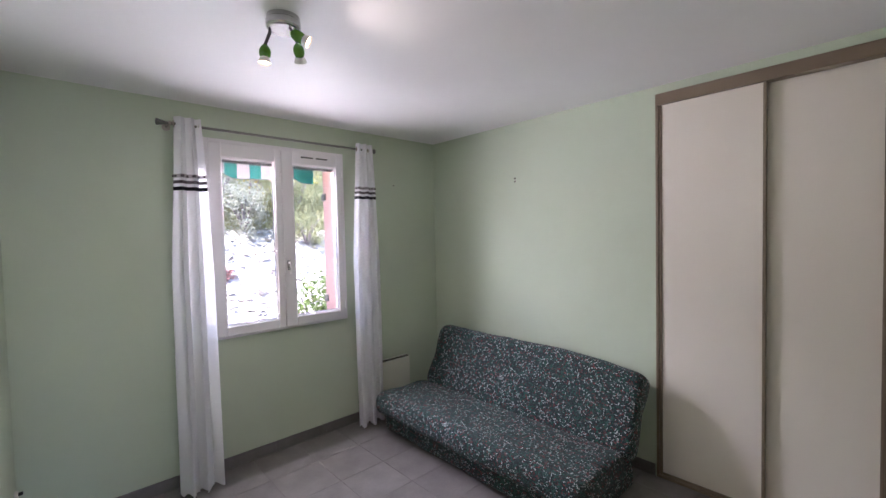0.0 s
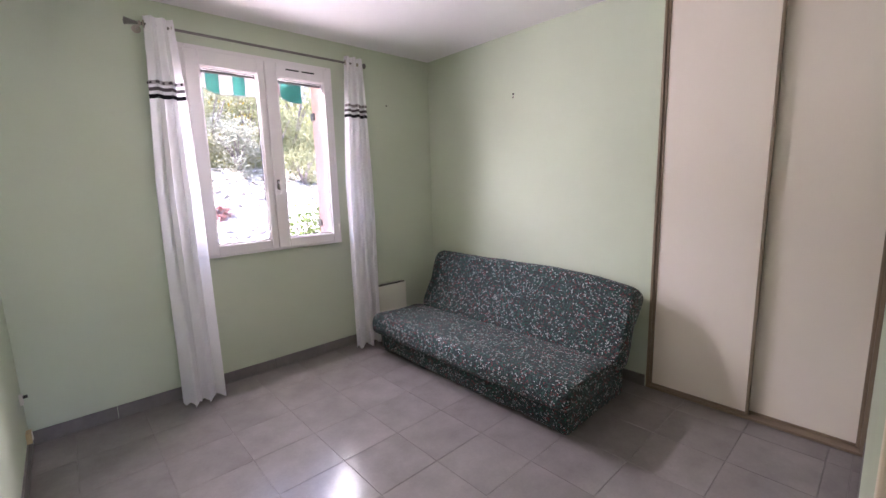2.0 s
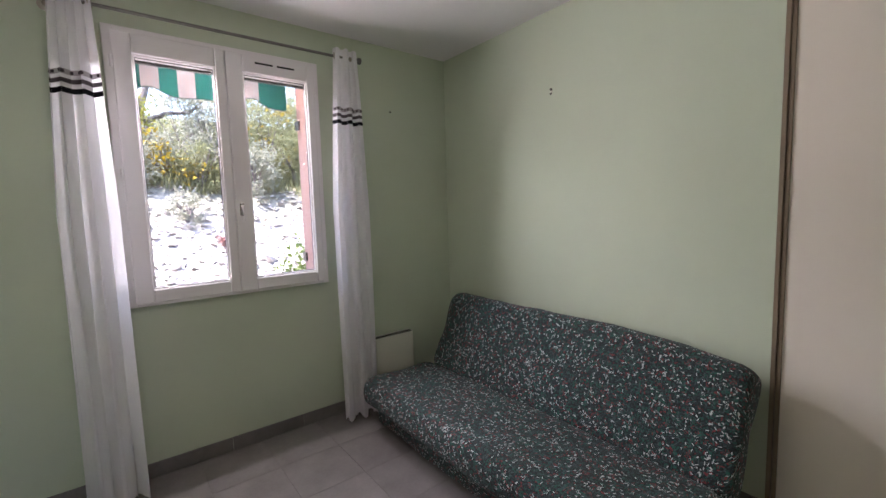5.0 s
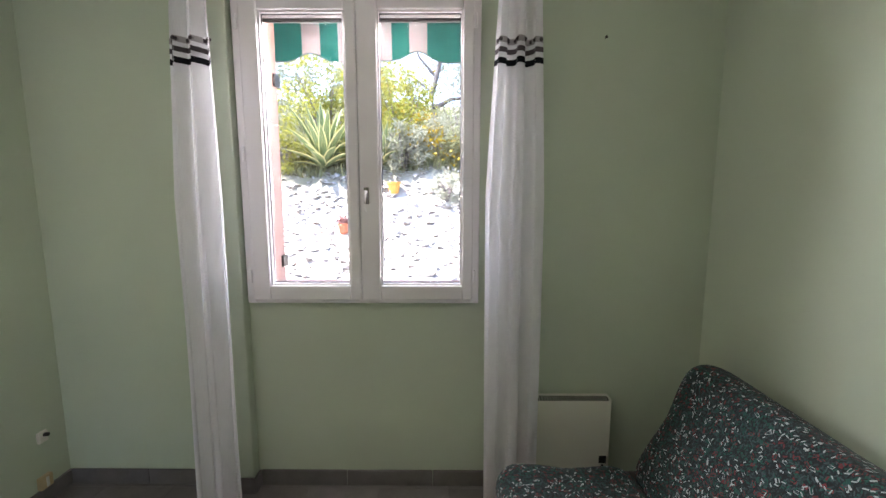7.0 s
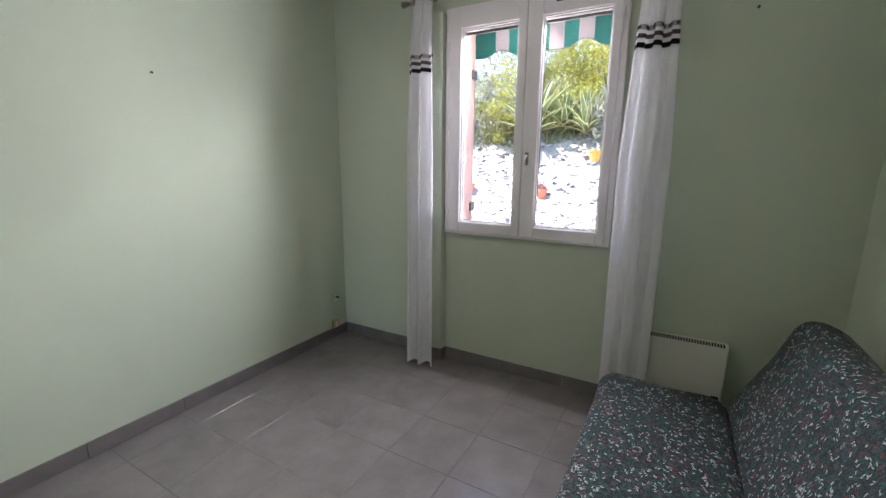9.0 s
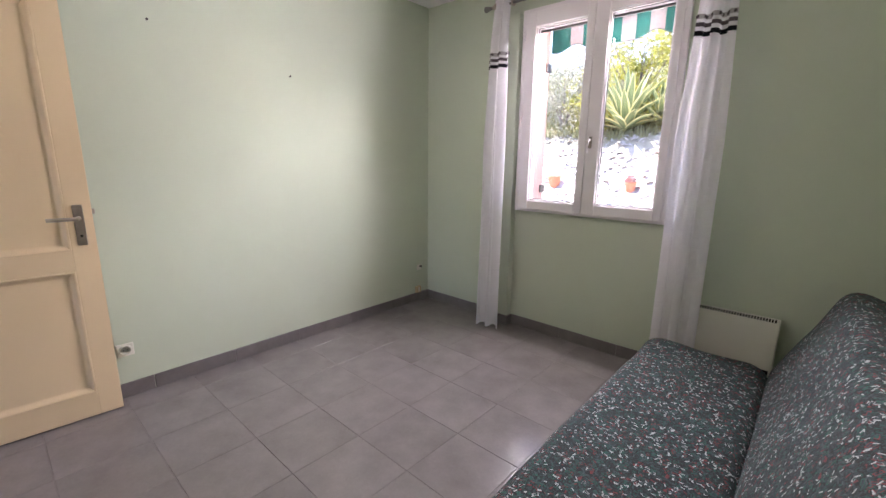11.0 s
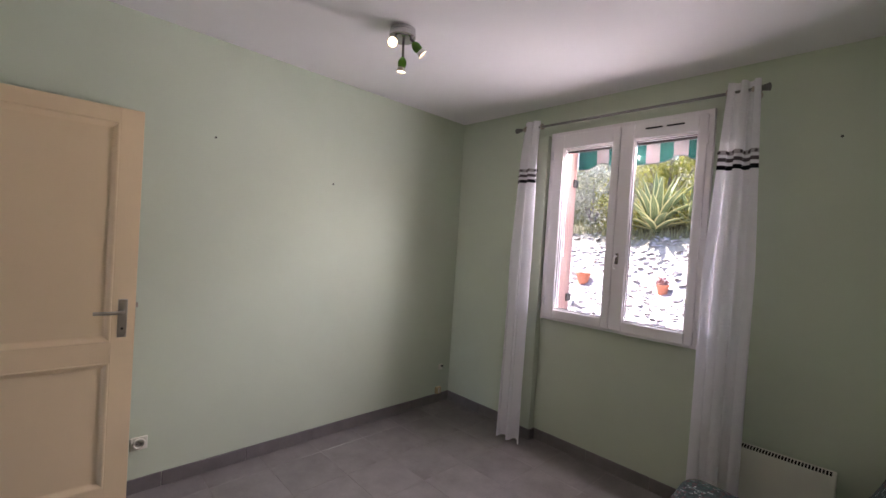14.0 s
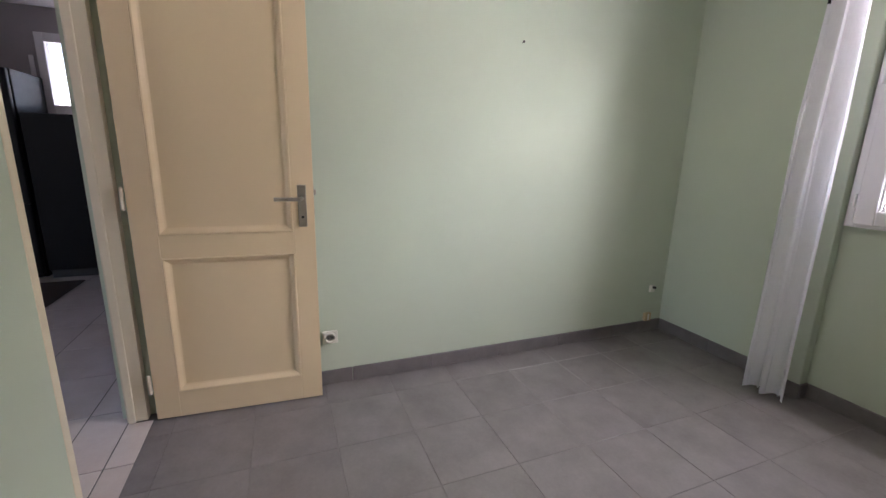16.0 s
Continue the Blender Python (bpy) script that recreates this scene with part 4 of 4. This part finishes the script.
ground = structure("ground", bm, EARTH, "dry pale stony bank rising behind the house", "ground")
ground.data.polygons.foreach_set("use_smooth", [True] * len(ground.data.polygons))

rng = random.Random(7)


def stone_mesh(seed):
    bm = bmesh.new()
    bmesh.ops.create_icosphere(bm, subdivisions=1, radius=1.0)
    for v in bm.verts:
        f = 0.8 + 0.45 * noise.noise(v.co * 1.3 + Vector((seed * 7.1, 0, 0)))
        v.co = Vector((v.co.x * f, v.co.y * f * 0.8, v.co.z * f * 0.55))
    me = bpy.data.meshes.new("stone")
    bm.to_mesh(me)
    bm.free()
    me.materials.append(ROCK)
    return me


STONES = [stone_mesh(k) for k in range(8)]
for k in range(290):
    x, y = rng.uniform(-3.6, 4.2), rng.uniform(6.6, 9.2)
    r = rng.uniform(0.04, 0.11) if k > 30 else rng.uniform(0.10, 0.19)
    ob = new("stone", STONES[k % 8])
    ob.parent = ground
    ob.matrix_local = pose(x, y, bank_z(x, y) + r * 0.15, rng.uniform(-25, 25), rng.uniform(-25, 25), rng.uniform(0, 360)) @ Matrix.Diagonal((r * rng.uniform(0.8, 1.6), r, r, 1))


def rubble(count):
    """Small loose stones scattered over the bank."""
    verts, faces = [], []
    tmpl = [(1, 0, 0), (-1, 0, 0), (0, 1, 0), (0, -1, 0), (0, 0, 0.8), (0, 0, -0.5), (0.6, 0.6, 0.3), (-0.6, 0.5, 0.35)]
    tri = [(0, 6, 4), (6, 2, 4), (2, 7, 4), (7, 1, 4), (1, 3, 4), (3, 0, 4), (0, 2, 6), (2, 1, 7)]
    for _ in range(count):
        x, y = rng.uniform(-5, 6), rng.uniform(5.2, 9.6)
        r = rng.uniform(0.02, 0.07)
        m = pose(x, y, bank_z(x, y), rng.uniform(-30, 30), rng.uniform(-30, 30), rng.uniform(0, 360))
        n0 = len(verts)
        sx = rng.uniform(0.8, 1.7)
        verts += [tuple(m @ Vector((a * r * sx, b * r, c * r * 0.55))) for a, b, c in tmpl]
        faces += [tuple(n0 + i for i in t) for t in tri]
    me = bpy.data.meshes.new("rubble")
    me.from_pydata(verts, [], faces)
    me.materials.append(ROCK)
    tagged(new("rubble", me), "loose pale rubble scattered on the dry bank", "rubble", kind="stuff")


rubble(4500)


def leaves_mesh(name, mat, centre, radii, count, size, parent, label="", narrow=0.45, droop=0.2, seed=1):
    """A crown of many small folded leaves gathered in clumps with gaps."""
    r = random.Random(seed)
    verts, faces = [], []
    clumps = []
    while len(clumps) < 26:
        v = Vector((r.uniform(-1, 1), r.uniform(-1, 1), r.uniform(-1, 1)))
        if 0.25 < v.length < 1.0:
            clumps.append((v, r.uniform(0.16, 0.36)))
    for _ in range(count):
        c, s = clumps[r.randrange(len(clumps))]
        p = c + Vector((r.gauss(0, s * 0.6), r.gauss(0, s * 0.6), r.gauss(0, s * 0.6)))
        p = Vector((centre[0] + p.x * radii[0], centre[1] + p.y * radii[1], centre[2] + p.z * radii[2]))
        d = Vector((r.gauss(0, 1), r.gauss(0, 1), r.gauss(0.3, 0.8))).normalized()
        w = d.cross(Vector((r.gauss(0, 1), r.gauss(0, 1), r.gauss(0, 1)))).normalized()
        up = d.cross(w)
        L = size * r.uniform(0.6, 1.35)
        W = L * narrow
        n0 = len(verts)
        verts += [tuple(p), tuple(p + d * L * 0.5 + w * W * 0.5 + up * W * 0.15), tuple(p + d * L - up * L * droop), tuple(p + d * L * 0.5 - w * W * 0.5 + up * W * 0.15)]
        faces += [(n0, n0 + 1, n0 + 2), (n0, n0 + 2, n0 + 3)]
    me = bpy.data.meshes.new(name)
    me.from_pydata(verts, [], faces)
    me.materials.append(mat)
    ob = new(name, me)
    ob.parent = parent
    if label:
        tagged(ob, label)
    return ob


def bush(x, y, radii, mat, count, size, label, seed, lift=0.75, narrow=0.45, flowers=None, name="bush"):
    z = bank_z(x, y)
    b = thing(name, label, "bush", at=(x, y, z))
    bm = bmesh.new()
    r = random.Random(seed)
    for _ in range(9):
        a = r.uniform(0, 6.28)
        tip = Vector((math.cos(a) * radii[0] * 0.6, math.sin(a) * radii[1] * 0.6, radii[2] * (lift + r.uniform(0.2, 0.7))))
        tube(bm, [(0, 0, -0.06), tip * 0.4 + Vector((0, 0, 0.08)), tip], 0.022, 6, 0.3)
    part("stems", bm, BARK, b)
    leaves_mesh("foliage", mat, (0, 0, radii[2] * lift), radii, count, size, b, seed=seed, narrow=narrow)
    if flowers:
        leaves_mesh("blossom", flowers[0], (0, -radii[1] * 0.25, radii[2] * lift), (radii[0] * 0.9, radii[1] * 0.8, radii[2] * 0.9), flowers[1], size * 0.8, b, flowers[2], seed=seed + 5, narrow=0.9)
    return b


def agave(x, y, scale, seed, label):
    """A rosette of long pointed blades with cream margins."""
    z = bank_z(x, y)
    a = thing("agave", label, "agave", group="agaves on the bank", at=(x, y, z - 0.02))
    r = random.Random(seed)
    for k in range(40):
        turn = k * 2.39996
        f = k / 39
        lean = radians(6 + 56 * f + r.uniform(-6, 6))
        L = scale * (0.62 + 0.35 * math.sin(math.pi * min(1, f + 0.25))) * r.uniform(0.9, 1.1)
        W = 0.082 * scale * r.uniform(0.9, 1.15)
        bm = bmesh.new()
        rows = []
        n = 9
        pos, ang = Vector((0.03 * scale, 0, 0.03)), math.pi / 2 - lean
        for i in range(n + 1):
            t = i / n
            w = W * (0.55 + 1.3 * t - 1.85 * t * t) + 0.003
            w = max(w, 0.002)
            d = Vector((math.cos(ang), 0, math.sin(ang)))
            nrm = Vector((-d.z, 0, d.x))
            row = [pos + Vector((0, -w, 0)) + nrm * w * 0.45, pos + Vector((0, -w * 0.72, 0)) + nrm * w * 0.25, pos - nrm * w * 0.08, pos + Vector((0, w * 0.72, 0)) + nrm * w * 0.25, pos + Vector((0, w, 0)) + nrm * w * 0.45]
            rows.append([bm.verts.new(q) for q in row])
            pos = pos + d * L / n
            ang -= radians(r.uniform(1.0, 5.5)) * (0.4 + f)
        for p, q in zip(rows, rows[1:]):
            for i in range(4):
                fc = bm.faces.new((p[i], p[i + 1], q[i + 1], q[i]))
                fc.material_index = 1 if i in (0, 3) else 0
        bmesh.ops.rotate(bm, cent=(0, 0, 0), matrix=Matrix.Rotation(turn, 3, "Z"), verts=bm.verts)
        part("blade", bm, [AGAVE_GREEN, AGAVE_EDGE], a, smooth=True)


def flower_pot(x, y, size, mat, plant, label, seed):
    z = bank_z(x, y)
    p = thing("flower_pot", label, "flower pot", at=(x, y, z - 0.01))
    bm = bmesh.new()
    lathe(bm, [(0.0, 0.0), (0.62 * size, 0.0), (0.90 * size, 1.35 * size), (1.0 * size, 1.35 * size), (1.0 * size, 1.62 * size), (0.88 * size, 1.62 * size), (0.84 * size, 1.40 * size), (0.0, 1.40 * size)], 24)
    part("pot", bm, mat, p)
    if plant:
        leaves_mesh("plant", plant, (0, 0, 1.9 * size), (size * 0.9, size * 0.9, size * 0.7), 160, size * 0.5, p, seed=seed)


agave(-0.54, 9.72, 1.32, 5, "large agave with cream-edged blades on the bank")
agave(0.62, 9.66, 0.98, 9, "smaller agave with cream-edged blades on the bank")
agave(0.10, 9.85, 0.95, 13, "smaller agave with cream-edged blades on the bank")
flower_pot(0.93, 8.95, 0.13, OCHRE_POT, None, "ochre clay pot standing on the stony bank", 3)
flower_pot(0.18, 8.20, 0.11, TERRACOTTA, FLOWER_RED, "terracotta pot with red flowers on the bank", 4)
flower_pot(-1.30, 8.20, 0.14, TERRACOTTA, None, "wide terracotta pot standing on the stony bank", 5)
bush(-0.75, 10.9, (1.35, 0.9, 1.15), LEAF_YELLOW, 5200, 0.085, "tall yellow-green shrub behind the agave", 21, 0.85)
bush(0.85, 10.6, (0.8, 0.7, 0.95), LEAF_YELLOW, 3000, 0.08, "yellow-green shrub at the top of the bank", 22, 0.8, flowers=(FLOWER_YELLOW, 260, "yellow blossom"))
bush(1.75, 10.0, (0.75, 0.6, 0.6), LEAF_SILVER, 2600, 0.10, "spiky silver-grey shrub on the bank", 23, 0.7, 0.16, flowers=(FLOWER_YELLOW, 420, "yellow blossom"))
bush(1.05, 9.55, (0.45, 0.4, 0.5), LEAF_SILVER, 1500, 0.13, "spiky grey-green plant above the ochre pot", 24, 0.7, 0.14)
bush(2.85, 10.2, (0.8, 0.7, 0.85), LEAF_SILVER, 2800, 0.075, "silvery shrub with pale leaves on the bank", 25, 0.75, 0.4)
bush(3.75, 10.6, (0.9, 0.8, 1.0), LEAF_OLIVE, 2800, 0.08, "olive green shrub with yellow blossom on the bank", 26, 0.75, flowers=(FLOWER_YELLOW, 300, "yellow blossom"))
bush(5.1, 11.0, (1.2, 0.9, 1.4), LEAF_OLIVE, 3200, 0.09, "broad olive green shrub on the bank", 27, 0.75)
bush(-2.05, 9.9, (0.95, 0.7, 1.15), LEAF_SILVER, 4200, 0.07, "dense silver-grey shrub on the bank", 28, 0.75)
bush(-3.4, 10.3, (1.1, 0.8, 1.3), LEAF_OLIVE, 3400, 0.08, "dense grey-green shrub beside the agave", 29, 0.75)
bush(2.62, 4.75, (0.50, 0.40, 0.60), LEAF_GREEN, 2600, 0.06, "bright green shrub growing near the house wall", 30, 0.85, 0.6)
bush(1.9, 8.8, (0.30, 0.25, 0.28), LEAF_SILVER, 700, 0.08, "small grey tuft among the stones", 31, 0.6, 0.2)
bush(4.4, 9.0, (0.5, 0.4, 0.45), LEAF_OLIVE, 1200, 0.07, "low olive plant among the stones", 32, 0.7)
bush(2.45, 8.35, (0.16, 0.14, 0.14), FLOWER_RED, 420, 0.05, "small clump of red flowers among the stones", 33, 0.6, 0.8)
for k, (x, y, rx, rz) in enumerate(((0.1, 10.0, 0.7, 0.6), (2.3, 9.75, 0.55, 0.5), (3.2, 9.5, 0.6, 0.55), (4.2, 9.9, 0.7, 0.65), (2.2, 10.9, 0.9, 1.0), (3.1, 11.3, 0.9, 1.1), (-1.3, 9.75, 0.6, 0.6))):
    bush(x, y, (rx, 0.5, rz), (LEAF_SILVER if k in (2, 4) else (LEAF_YELLOW, LEAF_OLIVE)[k % 2]), 2200, 0.075, ("low silver-green brush on the bank" if k in (2, 4) else ("low yellow-green brush on the bank", "low dry olive brush on the bank")[k % 2]), 70 + k, 0.7, 0.35)
for k in range(9):
    bush(-7 + k * 1.9 + rng.uniform(-0.4, 0.4), 12.8 + rng.uniform(-0.6, 1.2), (1.3, 1.0, rng.uniform(1.2, 1.7)), (LEAF_OLIVE, LEAF_YELLOW, LEAF_SILVER)[k % 3], 2200, 0.11, ("olive green scrub higher up the bank", "yellow-green scrub higher up the bank", "silver-grey scrub higher up the bank")[k % 3], 40 + k, 0.7)

def scrub(count):
    """Dry grass and low scrub over the upper bank."""
    verts, faces = [], []
    for _ in range(count):
        x, y = rng.uniform(-9, 10), 9.5 + 9.0 * rng.random() ** 1.6
        z = bank_z(x, y)
        a = rng.uniform(0, 6.28)
        L, w = rng.uniform(0.08, 0.32), rng.uniform(0.006, 0.022)
        d = Vector((math.cos(a), math.sin(a), 0))
        s = Vector((-d.y, d.x, 0)) * w
        tip = Vector((x, y, z)) + d * L * rng.uniform(0.1, 0.6) + Vector((0, 0, L))
        n0 = len(verts)
        verts += [tuple(Vector((x, y, z - 0.01)) + s), tuple(Vector((x, y, z - 0.01)) - s), tuple(tip)]
        faces.append((n0, n0 + 1, n0 + 2))
    me = bpy.data.meshes.new("scrub")
    me.from_pydata(verts, [], faces)
    me.materials.append(LEAF_OLIVE)
    tagged(new("scrub", me), "dry grass and low scrub over the upper bank", "grass", kind="stuff")


scrub(26000)

# tree with bent limbs behind the shrubs
TX, TY = 1.55, 11.4
tree = thing("tree", "small bent tree with bare grey limbs and a sparse crown", "tree", at=(TX, TY, bank_z(TX, TY)))
bm = bmesh.new()
tube(bm, [(0, 0, -0.1), (0.08, 0, 0.5), (-0.02, 0, 1.0), (0.12, 0, 1.5), (0.30, 0, 2.2)], 0.085, 10, 0.6)
part("trunk", bm, BARK, tree)
for pts, r in (([(0.05, 0, 0.75), (0.45, 0, 0.95), (0.85, 0, 1.0), (1.2, 0, 1.35)], 0.06), ([(0.1, 0, 1.45), (-0.3, 0, 1.9), (-0.5, 0, 2.5)], 0.04), ([(0.2, 0, 1.8), (0.55, 0.1, 2.1), (0.9, 0.1, 2.3)], 0.035), ([(0.02, 0, 1.1), (-0.35, 0.1, 1.4), (-0.7, 0.1, 1.6)], 0.03)):
    bm = bmesh.new()
    tube(bm, pts, r, 8, 0.35)
    part("limb", bm, BARK, tree)
leaves_mesh("crown", LEAF_OLIVE, (0.2, 0, 2.6), (1.4, 1.0, 0.7), 2600, 0.08, tree, seed=61)

# distant scrub-covered hill
bm = bmesh.new()
rows = []
for j in range(14):
    row = []
    for i in range(60):
        x = -160 + 320 * i / 59
        y = 60 + j * 12
        z = 12.8 + (y - 60) * 0.10 + 9 * math.sin(math.pi * j / 13) * (0.7 + 0.5 * noise.noise(Vector((x * 0.012, 0, 1)))) + 2.0 * noise.noise(Vector((x * 0.06, y * 0.06, 2)))
        row.append(bm.verts.new((x, y, z)))
    rows.append(row)
for a, b in zip(rows, rows[1:]):
    for k in range(59):
        bm.faces.new((a[k], a[k + 1], b[k + 1], b[k]))
structure("backdrop", bm, HILL, "distant scrub-covered hillside", "hill")

# ---- floors, tile by tile ----
floor = tagged(part("floor", solid(0.0, 3.7, -0.03, 3.23, -0.15, -0.0025), GROUT), "floor of square grey porcelain tiles with pale joints", "floor", kind="structure")
hall_floor = tagged(part("floor_hall", solid(HX0 - 0.2, 3.7, HY0, -0.03, -0.15, -0.003), DARK_GROUT), "floor of glossy white tiles with dark joints", "floor", kind="structure")
TILE_CACHE = {}


def tile(x0, x1, y0, y1, gap, mat, parent, key, dz):
    w, d = x1 - x0 - gap, y1 - y0 - gap
    if w < 0.01 or d < 0.01:
        return
    k = (key, round(w, 3), round(d, 3))
    if k not in TILE_CACHE:
        bm = solid(-w / 2, w / 2, -d / 2, d / 2, -0.008, 0.0, 0.0015, 1)
        me = bpy.data.meshes.new("tile")
        bm.to_mesh(me)
        bm.free()
        me.materials.append(mat)
        TILE_CACHE[k] = me
    ob = new("tile", TILE_CACHE[k])
    ob.parent = parent
    ob.matrix_local = pose((x0 + x1) / 2, (y0 + y1) / 2, dz, rng.uniform(-0.06, 0.06), rng.uniform(-0.06, 0.06), 0)


def lay(x_lo, x_hi, y_lo, y_hi, x_line, y_line, pitch, gap, mat, parent, key):
    i0, i1 = math.floor((x_lo - x_line) / pitch), math.ceil((x_hi - x_line) / pitch)
    j0, j1 = math.floor((y_lo - y_line) / pitch), math.ceil((y_hi - y_line) / pitch)
    for i in range(i0, i1):
        for j in range(j0, j1):
            tile(max(x_lo, x_line + i * pitch), min(x_hi, x_line + (i + 1) * pitch), max(y_lo, y_line + j * pitch), min(y_hi, y_line + (j + 1) * pitch), gap, mat, parent, key, rng.uniform(-0.0006, 0.0))


lay(0.0, 3.095, 0.004, 3.2, 0.19, 0.78, 0.342, 0.0028, TILE, floor, "room")
lay(0.72, 3.095, -0.03, 0.004, 0.19, -0.9, 0.342, 0.0028, TILE, floor, "room")
lay(-3.3, 3.69, -3.2, -0.10, -0.07, -0.28, 0.42, 0.005, HALL_TILE, hall_floor, "hall")
lay(0.05, 0.684, -0.10, 0.004, -0.07, -0.28, 0.42, 0.005, HALL_TILE, hall_floor, "hall")
